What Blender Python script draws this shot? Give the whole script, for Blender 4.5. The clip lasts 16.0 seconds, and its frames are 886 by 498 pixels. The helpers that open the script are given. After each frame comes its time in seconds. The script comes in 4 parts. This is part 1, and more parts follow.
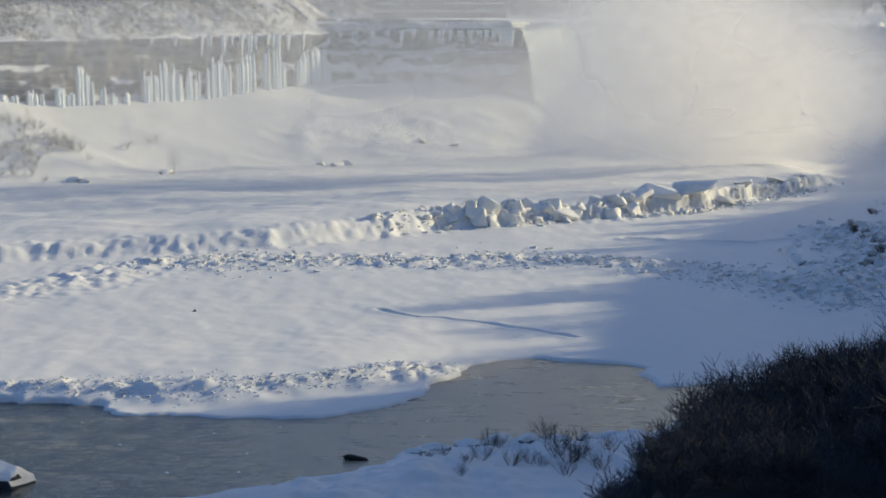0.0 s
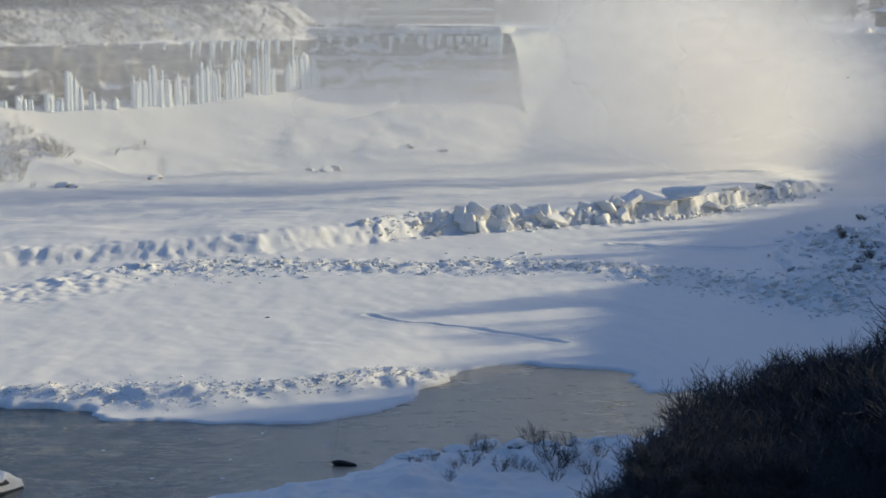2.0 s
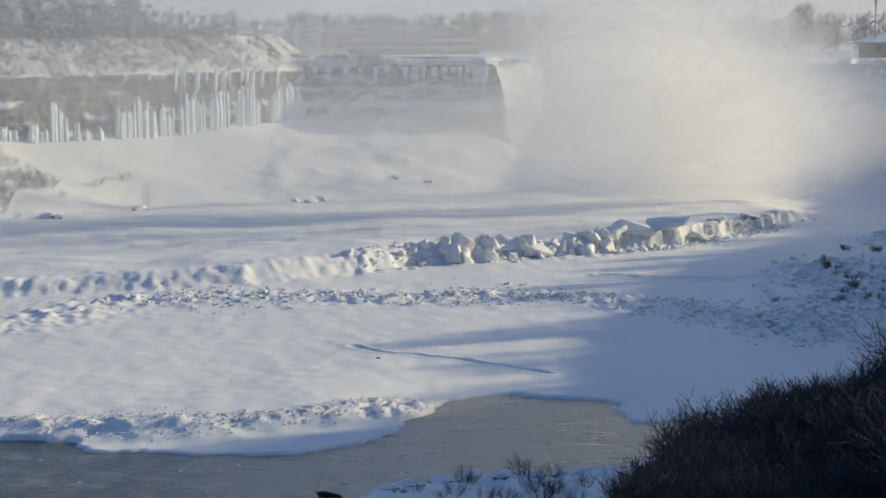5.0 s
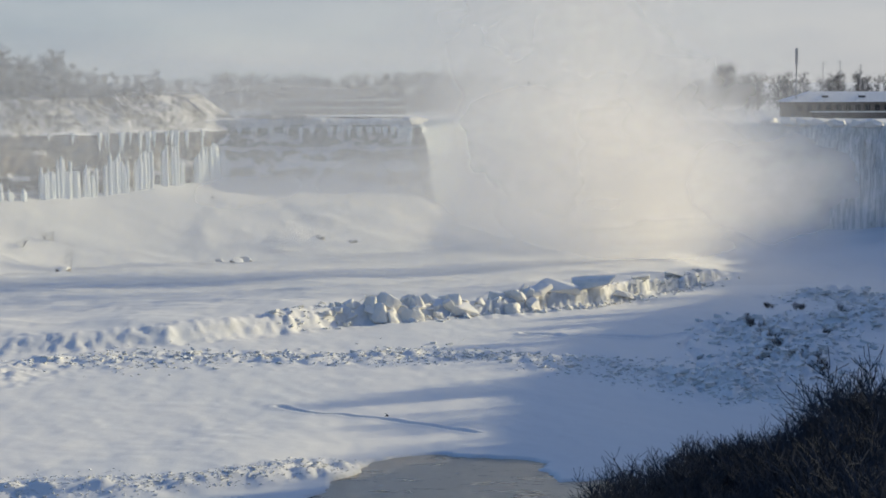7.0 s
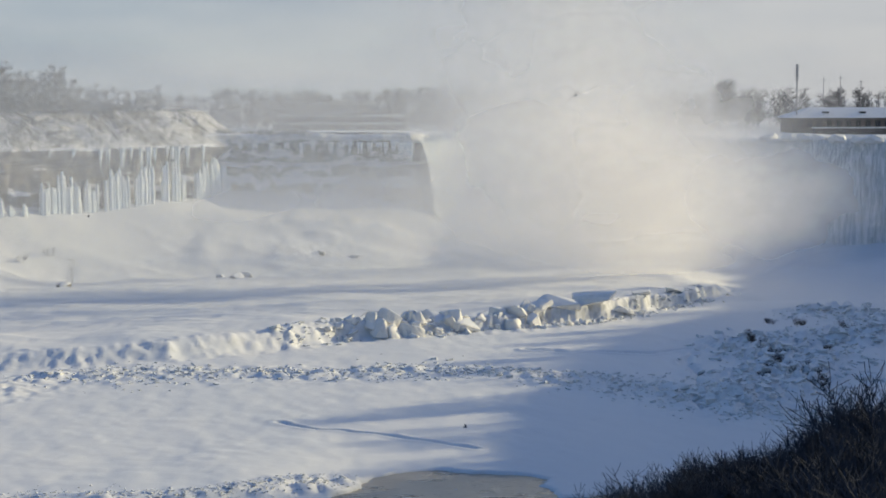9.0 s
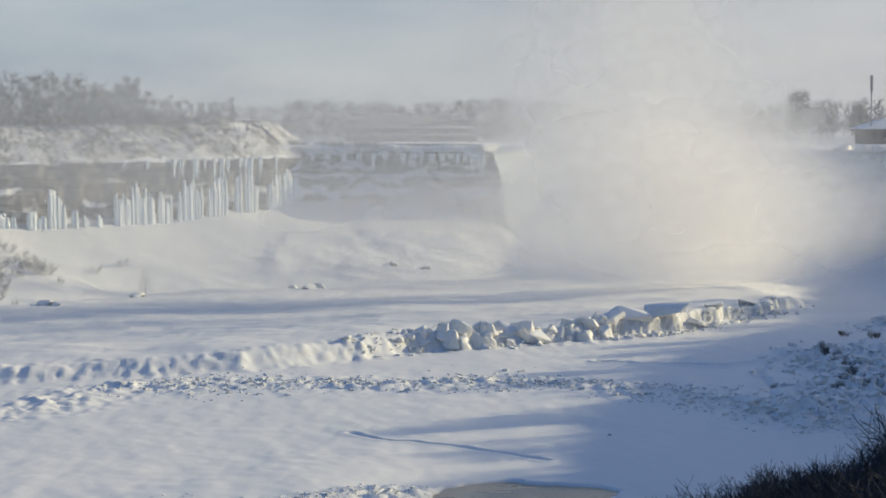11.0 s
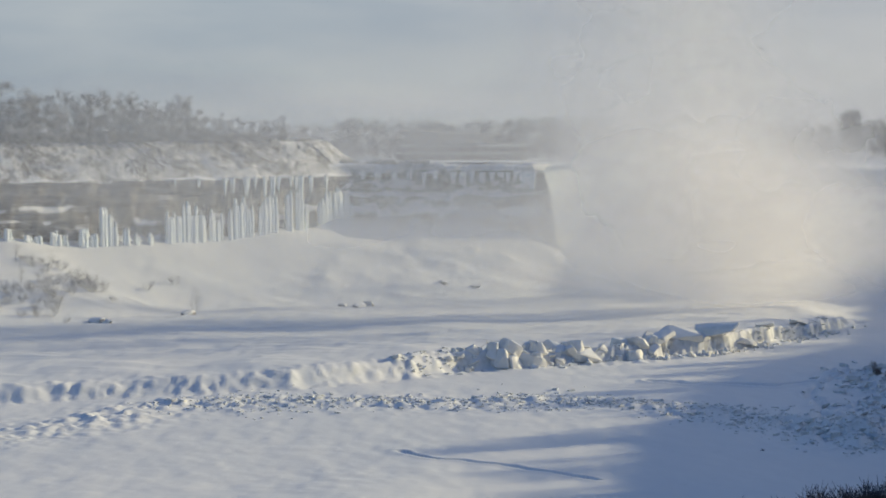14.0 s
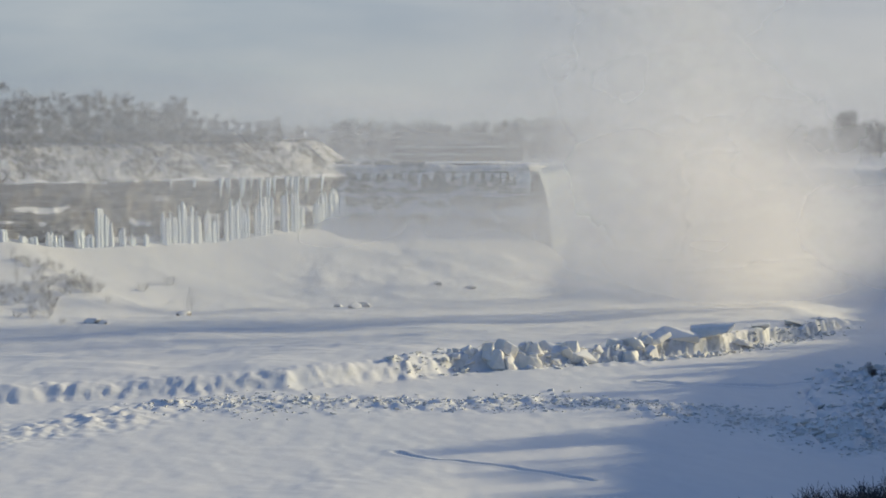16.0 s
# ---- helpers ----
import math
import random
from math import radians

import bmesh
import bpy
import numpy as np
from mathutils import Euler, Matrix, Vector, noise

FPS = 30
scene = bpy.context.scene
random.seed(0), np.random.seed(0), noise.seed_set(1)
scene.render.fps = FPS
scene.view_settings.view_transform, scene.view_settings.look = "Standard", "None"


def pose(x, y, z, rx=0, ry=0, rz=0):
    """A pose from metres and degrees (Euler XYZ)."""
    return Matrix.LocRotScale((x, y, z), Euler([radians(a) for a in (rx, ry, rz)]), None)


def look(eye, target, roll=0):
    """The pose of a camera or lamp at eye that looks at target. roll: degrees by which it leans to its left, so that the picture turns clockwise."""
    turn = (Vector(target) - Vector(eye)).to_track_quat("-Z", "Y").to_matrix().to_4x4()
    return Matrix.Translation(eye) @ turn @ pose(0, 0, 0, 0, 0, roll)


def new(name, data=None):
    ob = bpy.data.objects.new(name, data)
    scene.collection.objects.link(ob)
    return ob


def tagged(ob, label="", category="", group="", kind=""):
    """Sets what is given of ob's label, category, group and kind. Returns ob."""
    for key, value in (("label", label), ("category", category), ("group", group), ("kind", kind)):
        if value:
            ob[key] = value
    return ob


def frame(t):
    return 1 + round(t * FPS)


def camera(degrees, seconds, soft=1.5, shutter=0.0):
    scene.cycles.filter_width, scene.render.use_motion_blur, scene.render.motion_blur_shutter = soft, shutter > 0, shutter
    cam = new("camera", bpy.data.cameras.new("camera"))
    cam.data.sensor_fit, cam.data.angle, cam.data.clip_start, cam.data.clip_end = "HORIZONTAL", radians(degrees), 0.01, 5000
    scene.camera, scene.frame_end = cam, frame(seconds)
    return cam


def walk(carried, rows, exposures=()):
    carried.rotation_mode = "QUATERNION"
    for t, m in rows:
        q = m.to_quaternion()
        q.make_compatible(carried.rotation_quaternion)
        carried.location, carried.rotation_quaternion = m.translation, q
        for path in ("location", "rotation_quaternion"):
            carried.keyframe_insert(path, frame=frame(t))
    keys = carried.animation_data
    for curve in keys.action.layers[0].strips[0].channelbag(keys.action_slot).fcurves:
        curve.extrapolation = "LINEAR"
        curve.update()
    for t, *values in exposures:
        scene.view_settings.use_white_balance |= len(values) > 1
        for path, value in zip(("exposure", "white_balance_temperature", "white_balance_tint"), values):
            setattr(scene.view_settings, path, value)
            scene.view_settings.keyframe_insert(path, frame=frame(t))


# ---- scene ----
EYE = (0.0, 0.0, 66.0)
cam = camera(25.0, 16.0, soft=1.8)
scene.cycles.transparent_max_bounces = 40


def aim(yaw, pitch, roll):
    return pose(*EYE, 90 + pitch, 0, -yaw) @ pose(0, 0, 0, 0, 0, roll)


# seconds, turn to the right, tilt, roll
TURNS = [
    (0.0, 0.613, -7.532, -0.10), (0.5, 0.590, -7.581, -0.10), (1.0, 0.583, -7.579, -0.10),
    (1.5, 0.644, -7.541, -0.09), (2.0, 0.932, -7.372, -0.01), (2.5, 1.047, -7.359, 0.0),
    (3.0, 1.044, -7.383, 0.0), (5.5, 1.675, -5.968, -0.07), (6.0, 2.354, -5.397, -0.07),
    (6.5, 3.156, -5.074, -0.10), (7.0, 3.510, -4.790, -0.07), (7.5, 3.948, -4.563, -0.08),
    (8.0, 3.842, -4.519, -0.08), (8.5, 3.678, -4.416, -0.065), (10.8, 1.785, -4.087, -0.07),
    (11.0, 1.431, -4.015, -0.09), (11.5, 0.714, -3.887, -0.085), (12.0, 0.311, -3.618, -0.05),
    (12.5, 0.066, -3.468, -0.08), (13.0, -0.193, -3.473, -0.09), (13.5, -0.023, -3.468, -0.07),
    (14.0, -0.004, -3.480, 0.0), (14.5, 0.0, -3.479, 0.0), (15.0, 0.001, -3.495, 0.0),
    (15.5, -0.023, -3.505, 0.008), (16.0, 0.120, -3.455, 0.02)]
walk(cam, [(t, aim(y, p, r)) for t, y, p, r in TURNS],
     [(0, -0.09), (3.2, -0.09), (7.5, -0.07), (11, -0.06), (12.5, -0.06), (13.0, -0.19), (16, -0.21)])

# ---- light: a low winter sun over the right-hand bank, thin high cloud ----
SUN_AZ, SUN_EL = 66.0, 16.0
world = bpy.data.worlds.new("winter_sky")
scene.world = world
world.use_nodes = True
wt = world.node_tree
wt.nodes.clear()


def wnode(kind, **kw):
    n = wt.nodes.new(kind)
    for k, v in kw.items():
        n.inputs[k].default_value = v
    return n


sky = wnode("ShaderNodeTexSky")
sky.sky_type, sky.sun_disc = "NISHITA", False
sky.sun_elevation, sky.sun_rotation = radians(SUN_EL), radians(SUN_AZ)
sky_dim = wnode("ShaderNodeMix")
sky_dim.data_type, sky_dim.blend_type = "RGBA", "MULTIPLY"
sky_dim.inputs[0].default_value = 1.0
sky_dim.inputs[7].default_value = (0.062, 0.104, 0.156, 1)
wt.links.new(sky.outputs[0], sky_dim.inputs[6])
coord = wnode("ShaderNodeTexCoord")
wmap = wnode("ShaderNodeMapping")
wmap.inputs["Scale"].default_value = (2.2, 2.2, 11.0)
wt.links.new(coord.outputs["Generated"], wmap.inputs[0])
wn = wnode("ShaderNodeTexNoise", Scale=2.3, Detail=5.0, Roughness=0.55)
wt.links.new(wmap.outputs[0], wn.inputs["Vector"])
cloud = wnode("ShaderNodeValToRGB")
cloud.color_ramp.elements[0].position, cloud.color_ramp.elements[0].color = 0.36, (0.37, 0.425, 0.495, 1)
cloud.color_ramp.elements[1].position, cloud.color_ramp.elements[1].color = 0.68, (0.52, 0.55, 0.575, 1)
wt.links.new(wn.outputs["Fac"], cloud.inputs[0])
wmix = wnode("ShaderNodeMix")
wmix.data_type = "RGBA"
wsep = wnode("ShaderNodeSeparateXYZ")
wt.links.new(coord.outputs["Generated"], wsep.inputs[0])
wlow = wnode("ShaderNodeMapRange")
for k, v in enumerate((0.08, 0.42, 0.90, 0.0)):
    wlow.inputs[k + 1].default_value = v
wt.links.new(wsep.outputs[2], wlow.inputs[0])
wt.links.new(wlow.outputs[0], wmix.inputs[0])
wt.links.new(sky_dim.outputs[2], wmix.inputs[6])
wt.links.new(cloud.outputs[0], wmix.inputs[7])
wdot = wnode("ShaderNodeVectorMath")
wdot.operation = "DOT_PRODUCT"
wdot.inputs[1].default_value = (math.sin(radians(SUN_AZ)), math.cos(radians(SUN_AZ)), 0.12)
wt.links.new(coord.outputs["Generated"], wdot.inputs[0])
wglow = wnode("ShaderNodeMapRange")
for k, v in enumerate((0.32, 0.90, 0.0, 0.50)):
    wglow.inputs[k + 1].default_value = v
wt.links.new(wdot.outputs["Value"], wglow.inputs[0])
wwarm = wnode("ShaderNodeMix")
wwarm.data_type = "RGBA"
wwarm.inputs[7].default_value = (0.86, 0.74, 0.655, 1)
wt.links.new(wglow.outputs[0], wwarm.inputs[0])
wt.links.new(wmix.outputs[2], wwarm.inputs[6])
wbg = wnode("ShaderNodeBackground", Strength=1.05)
wt.links.new(wwarm.outputs[2], wbg.inputs["Color"])
wout = wnode("ShaderNodeOutputWorld")
wt.links.new(wbg.outputs[0], wout.inputs[0])

sun_data = bpy.data.lights.new("sun", "SUN")
sun_data.energy, sun_data.angle, sun_data.color = 4.7, radians(1.0), (1.0, 0.865, 0.54)
sun = new("sun", sun_data)
sun_way = Vector((math.sin(radians(SUN_AZ)) * math.cos(radians(SUN_EL)),
                  math.cos(radians(SUN_AZ)) * math.cos(radians(SUN_EL)), math.sin(radians(SUN_EL))))
sun.matrix_world = look(sun_way * 900, (0, 0, 0))


# ---- materials ----
class Mat:
    """A node material with short calls."""

    def __init__(self, name):
        self.m = bpy.data.materials.new(name)
        self.m.use_nodes = True
        self.t = self.m.node_tree
        self.b = self.t.nodes["Principled BSDF"]
        self.pos = self.t.nodes.new("ShaderNodeNewGeometry")

    def link(self, a, b):
        self.t.links.new(a, b)
        return self

    def noise(self, scale, detail=4.0, rough=0.55, stretch=None, vec=None):
        n = self.t.nodes.new("ShaderNodeTexNoise")
        n.inputs["Scale"].default_value, n.inputs["Detail"].default_value = scale, detail
        n.inputs["Roughness"].default_value = rough
        v = vec or self.pos.outputs["Position"]
        if stretch:
            mp = self.t.nodes.new("ShaderNodeMapping")
            mp.inputs["Scale"].default_value = stretch
            self.t.links.new(v, mp.inputs[0])
            v = mp.outputs[0]
        self.t.links.new(v, n.inputs["Vector"])
        return n.outputs["Fac"]

    def ramp(self, fac, *stops):
        r = self.t.nodes.new("ShaderNodeValToRGB")
        for i, (p, c) in enumerate(stops):
            e = r.color_ramp.elements[i] if i < 2 else r.color_ramp.elements.new(p)
            e.position = p
            e.color = (*c, 1) if len(c) == 3 else c
        self.t.links.new(fac, r.inputs[0])
        return r.outputs[0]

    def mix(self, fac, a, b, blend="MIX"):
        n = self.t.nodes.new("ShaderNodeMix")
        n.data_type, n.blend_type = "RGBA", blend
        for i, v in ((0, fac), (6, a), (7, b)):
            if isinstance(v, (int, float)):
                n.inputs[i].default_value = v
            elif isinstance(v, tuple):
                n.inputs[i].default_value = (*v, 1)
            else:
                self.t.links.new(v, n.inputs[i])
        return n.outputs[2]

    def math(self, op, a, b=0.0, c=0.0, clamp=False):
        n = self.t.nodes.new("ShaderNodeMath")
        n.operation, n.use_clamp = op, clamp
        for i, v in enumerate((a, b, c)):
            if isinstance(v, (int, float)):
                n.inputs[i].default_value = v
            else:
                self.t.links.new(v, n.inputs[i])
        return n.outputs[0]

    def span(self, v, a, b, c=0.0, d=1.0):
        n = self.t.nodes.new("ShaderNodeMapRange")
        n.interpolation_type = "SMOOTHSTEP"
        for i, x in enumerate((a, b, c, d)):
            n.inputs[i + 1].default_value = x
        self.t.links.new(v, n.inputs[0])
        return n.outputs[0]

    def up(self):
        s = self.t.nodes.new("ShaderNodeSeparateXYZ")
        self.t.links.new(self.pos.outputs["Normal"], s.inputs[0])
        return s.outputs[2]

    def bump(self, h, dist, strength=1.0, prev=None):
        n = self.t.nodes.new("ShaderNodeBump")
        n.inputs["Strength"].default_value, n.inputs["Distance"].default_value = strength, dist
        self.t.links.new(h, n.inputs["Height"])
        if prev:
            self.t.links.new(prev, n.inputs["Normal"])
        self.t.links.new(n.outputs[0], self.b.inputs["Normal"])
        return n.outputs[0]

    def done(self, colour=None, rough=0.7, metal=0.0, ior=None, spec=None):
        if isinstance(colour, tuple):
            self.b.inputs["Base Color"].default_value = (*colour, 1)
        elif colour is not None:
            self.t.links.new(colour, self.b.inputs["Base Color"])
        if isinstance(rough, float):
            self.b.inputs["Roughness"].default_value = rough
        else:
            self.t.links.new(rough, self.b.inputs["Roughness"])
        self.b.inputs["Metallic"].default_value = metal
        if ior:
            self.b.inputs["IOR"].default_value = ior
        if spec is not None:
            self.b.inputs["Specular IOR Level"].default_value = spec
        return self.m


def snow_material():
    a = Mat("wind_packed_snow")
    big = a.noise(0.02, 5, 0.6, (1, 0.35, 1))
    fine = a.noise(0.9, 6, 0.65, (1, 0.4, 1))
    col = a.mix(a.span(big, 0.35, 0.7), (0.75, 0.76, 0.765), (0.81, 0.80, 0.785))
    grey = a.span(a.noise(0.12, 6, 0.7), 0.58, 0.75, 0.0, 0.25)
    col = a.mix(grey, col, (0.62, 0.64, 0.64))
    steep = a.span(a.up(), 0.45, 0.80, 1.0, 0.0)
    # steep faces greyed: dirt, plus the ridge front's shade put into the colour
    dirt_shade = a.math("MULTIPLY", steep, a.span(a.noise(0.5, 5, 0.7), 0.35, 0.65, 0.15, 0.75))
    col = a.mix(dirt_shade, col, (0.50, 0.50, 0.46))
    n1 = a.bump(fine, 0.08, 0.32)
    a.bump(a.noise(0.10, 5, 0.6, (0.35, 1.0, 1)), 0.40, 0.18, n1)
    return a.done(col, 0.75, spec=0.25)


def ice_block_material():
    a = Mat("broken_river_ice")
    col = a.mix(a.span(a.noise(0.35, 5, 0.65), 0.35, 0.7), (0.86, 0.84, 0.80), (0.74, 0.72, 0.67))
    steep = a.span(a.up(), 0.2, 0.7, 0.55, 0.0)
    col = a.mix(steep, col, (0.74, 0.71, 0.64))
    a.bump(a.noise(1.2, 6, 0.7), 0.3, 0.7)
    return a.done(col, 0.55, spec=0.35)


def column_ice_material():
    a = Mat("blue_white_column_ice")
    col = a.mix(a.span(a.noise(0.6, 4, 0.6, (1, 1, 0.2)), 0.35, 0.7), (0.70, 0.79, 0.82), (0.84, 0.86, 0.85))
    a.bump(a.noise(1.5, 4, 0.6, (1, 1, 0.15)), 0.3, 0.7)
    return a.done(col, 0.35, spec=0.4)


def rock_material(name="snow_dusted_layered_dolostone", rimed=0.3, snow=0.50):
    a = Mat(name)
    strata = a.noise(0.5, 5, 0.65, (0.08, 0.08, 1.6))
    col = a.mix(a.span(strata, 0.3, 0.7), (0.085, 0.085, 0.085), (0.20, 0.197, 0.19))
    col = a.mix(a.span(a.noise(0.09, 4), 0.4, 0.65, 0, 0.5), col, (0.22, 0.17, 0.13))
    rime = a.span(a.noise(0.35, 6, 0.75, (1, 1, 1.8)), 0.44, 0.60, 0.0, rimed)
    col = a.mix(rime, col, (0.72, 0.74, 0.76))
    ledge = a.math("ADD", a.up(), a.math("MULTIPLY", a.noise(0.25, 6, 0.7), 0.7))
    col = a.mix(a.span(ledge, snow, snow + 0.3), col, (0.84, 0.85, 0.86))
    n1 = a.bump(strata, 1.2, 0.8)
    a.bump(a.noise(0.8, 6, 0.7), 0.4, 0.8, n1)
    return a.done(col, 0.85, spec=0.2)


def scrub_snow_material():
    a = Mat("snowy_scrub_slope")
    brush = a.noise(0.55, 7, 0.8, (1, 1, 0.45))
    patch = a.noise(0.07, 5, 0.65)
    k = a.math("ADD", a.math("MULTIPLY", brush, 0.75), a.math("MULTIPLY", patch, 0.5))
    col = a.ramp(a.span(k, 0.50, 0.74), (0.0, (0.86, 0.86, 0.86)), (0.40, (0.76, 0.76, 0.75)), (1.0, (0.17, 0.145, 0.12)))
    a.bump(brush, 1.2, 0.9)
    return a.done(col, 0.85, spec=0.2)


def water_material():
    a = Mat("cold_grey_river_water")
    n1 = a.bump(a.noise(0.22, 4, 0.55, (1, 0.45, 1)), 0.45, 0.7)
    a.bump(a.noise(0.7, 5, 0.65, (0.6, 1.0, 1)), 0.14, 0.8, n1)
    slush_sheen = a.span(a.noise(0.10, 6, 0.65, (1, 1.6, 1)), 0.50, 0.66, 0.0, 0.6)
    # warm reflected spray painted tan on the right-hand water, with dark streaks left bare
    xyz = a.t.nodes.new("ShaderNodeSeparateXYZ")
    a.link(a.pos.outputs["Position"], xyz.inputs[0])
    warm_sheen = a.math("MULTIPLY", a.span(xyz.outputs[0], -42, 2), a.span(a.noise(0.16, 6, 0.7, (0.5, 1.3, 1)), 0.34, 0.46))
    slush_sheen = a.math("MAXIMUM", slush_sheen, a.math("MULTIPLY", warm_sheen, 0.9))
    col = a.mix(slush_sheen, (0.026, 0.036, 0.040), (0.42, 0.355, 0.27))
    return a.done(col, a.span(slush_sheen, 0.0, 0.9, 0.07, 0.30), ior=1.333)


def slope_material():
    a = Mat("shade_dark_wooded_bank_ground")
    k = a.noise(0.25, 6, 0.7)
    # near-black and bluish: the shade inside the thicket is put into the ground colour
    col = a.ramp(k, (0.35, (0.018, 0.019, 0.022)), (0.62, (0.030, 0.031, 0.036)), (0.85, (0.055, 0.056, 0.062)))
    a.bump(k, 0.8, 0.8)
    return a.done(col, 0.9, spec=0.15)


def bark_material(name, dark, light, frost=0.0):
    a = Mat(name)
    col = a.mix(a.span(a.noise(1.4, 5, 0.7), 0.3, 0.7), dark, light)
    if frost:
        col = a.mix(a.span(a.noise(0.5, 6, 0.75), 0.40, 0.62, 0.0, frost), col, (0.76, 0.78, 0.80))
    a.bump(a.noise(5, 4, 0.6), 0.05, 0.6)
    return a.done(col, 0.9, spec=0.15)


def falling_water_material():
    a = Mat("falling_green_white_water")
    s = a.noise(0.9, 6, 0.7, (1, 1, 0.05))
    col = a.ramp(a.span(s, 0.3, 0.75), (0.0, (0.26, 0.32, 0.34)), (0.5, (0.52, 0.58, 0.60)), (1.0, (0.86, 0.87, 0.88)))
    a.bump(s, 0.8, 0.8)
    return a.done(col, 0.4, spec=0.4)


def mist_material(name, strength, tint=(0.93, 0.93, 0.93), scale=1.6):
    """Spray: thin in places and gone at the rim of each puff."""
    a = Mat(name)
    a.t.nodes.remove(a.b)
    tc = a.t.nodes.new("ShaderNodeTexCoord")
    ln = a.t.nodes.new("ShaderNodeVectorMath")
    ln.operation = "LENGTH"
    a.link(tc.outputs["Object"], ln.inputs[0])
    info = a.t.nodes.new("ShaderNodeObjectInfo")
    n = a.t.nodes.new("ShaderNodeTexNoise")
    n.noise_dimensions = "4D"
    n.inputs["Scale"].default_value, n.inputs["Detail"].default_value = scale, 4.0
    n.inputs["Roughness"].default_value = 0.5
    a.link(tc.outputs["Object"], n.inputs["Vector"])
    a.link(a.math("MULTIPLY", info.outputs["Random"], 40.0), n.inputs["W"])
    # a soft dome, one at the middle and nothing at the rim, torn by the noise
    dome = a.math("SUBTRACT", 1.0, a.math("MULTIPLY", ln.outputs["Value"], ln.outputs["Value"]), clamp=True)
    dome = a.math("MULTIPLY", dome, dome)
    fall = a.math("MULTIPLY", dome, a.span(n.outputs["Fac"], 0.22, 0.74, 0.42, 1.45))
    alpha = a.math("MULTIPLY", fall, strength, clamp=True)
    d, tr, tl = (a.t.nodes.new("ShaderNodeBsdf" + k) for k in ("Diffuse", "Transparent", "Translucent"))
    d.inputs[0].default_value = tl.inputs[0].default_value = (*tint, 1)
    m1, m2 = a.t.nodes.new("ShaderNodeMixShader"), a.t.nodes.new("ShaderNodeMixShader")
    m1.inputs[0].default_value = 0.88
    a.link(d.outputs[0], m1.inputs[1]).link(tl.outputs[0], m1.inputs[2])
    a.link(alpha, m2.inputs[0]).link(tr.outputs[0], m2.inputs[1]).link(m1.outputs[0], m2.inputs[2])
    a.link(m2.outputs[0], a.t.nodes["Material Output"].inputs[0])
    return a.m


SNOW, BLOCK, COLUMN, ROCK = snow_material(), ice_block_material(), column_ice_material(), rock_material()
GLAZED = rock_material("ice_glazed_dolostone", 0.5, 0.44)
SCRUB, WATER, BANK, FALL = scrub_snow_material(), water_material(), slope_material(), falling_water_material()
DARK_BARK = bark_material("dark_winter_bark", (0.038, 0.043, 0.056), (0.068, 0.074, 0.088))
GREY_BARK = bark_material("frosted_grey_bark", (0.17, 0.155, 0.145), (0.31, 0.29, 0.275), 0.72)
FAR_BARK = bark_material("far_wood_bark", (0.05, 0.05, 0.055), (0.09, 0.09, 0.095))


# ---- numbers on the plan ----
TABLES = {}


def fbm(x, y, size, octaves=4, seed=0, gain=0.5):
    """Smooth random heights, about -1 to 1, on arrays."""
    if seed not in TABLES:
        TABLES[seed] = np.random.RandomState(seed).rand(256, 256) * 2 - 1
    tab = TABLES[seed]
    out, amp = np.zeros_like(x, dtype=float), 1.0
    for o in range(octaves):
        u, v = x / size + 17.3 * o + 500, y / size + 9.1 * o + 500
        i, j = np.floor(u).astype(int), np.floor(v).astype(int)
        a, b = u - i, v - j
        a, b = a * a * (3 - 2 * a), b * b * (3 - 2 * b)
        i0, i1, j0, j1 = i % 256, (i + 1) % 256, j % 256, (j + 1) % 256
        out += amp * ((tab[i0, j0] * (1 - a) + tab[i1, j0] * a) * (1 - b) + (tab[i0, j1] * (1 - a) + tab[i1, j1] * a) * b)
        amp, size = amp * gain, size / 2
    return out


def along(x, y, line):
    """Distance to a line of points, which side of it (1: on its left), and how far along it, 0 to 1."""
    best, side, where = np.full(np.shape(x), 1e9), np.ones(np.shape(x)), np.zeros(np.shape(x))
    for k in range(len(line) - 1):
        (ax, ay), (bx, by) = line[k], line[k + 1]
        dx, dy = bx - ax, by - ay
        s = np.clip(((x - ax) * dx + (y - ay) * dy) / (dx * dx + dy * dy), 0, 1)
        d = np.hypot(x - ax - s * dx, y - ay - s * dy)
        near = d < best - 1e-9
        best = np.where(near, d, best)
        side = np.where(near, np.where(dx * (y - ay) - dy * (x - ax) > 0, 1.0, -1.0), side)
        where = np.where(near, (k + s) / (len(line) - 1), where)
    return best, side, where


def smooth(v, a, b):
    s = np.clip((v - a) / (b - a), 0, 1)
    return s * s * (3 - 2 * s)


WATER_EDGE = [(-400, 330), (-120, 318), (-67.6, 314.6), (-51.1, 312.9), (-48.0, 304.4), (-30.3, 302.7), (-14.6, 301.5),
              (-4.3, 310.4), (1.2, 325.1), (8.2, 344.7), (19.5, 351.4), (33.2, 346.7), (38.1, 341.3), (38.7, 325.5),
              (46.4, 327.2), (52, 318), (46, 308), (39.5, 302.2), (32.1, 290.6), (20.5, 281.7), (14.2, 285.4), (-2.3, 280.4),
              (-7.7, 270.4), (-18.8, 261.1), (-30.0, 253.4), (-60, 236), (-120, 215), (-400, 160)]
SHORE = [(-400, 160), (-120, 215), (-60, 236), (-30, 253), (-8, 270), (14, 285), (32, 290), (50, 312), (90, 350),
         (150, 395), (235, 437), (300, 560), (330, 660), (345, 800), (350, 1200)]
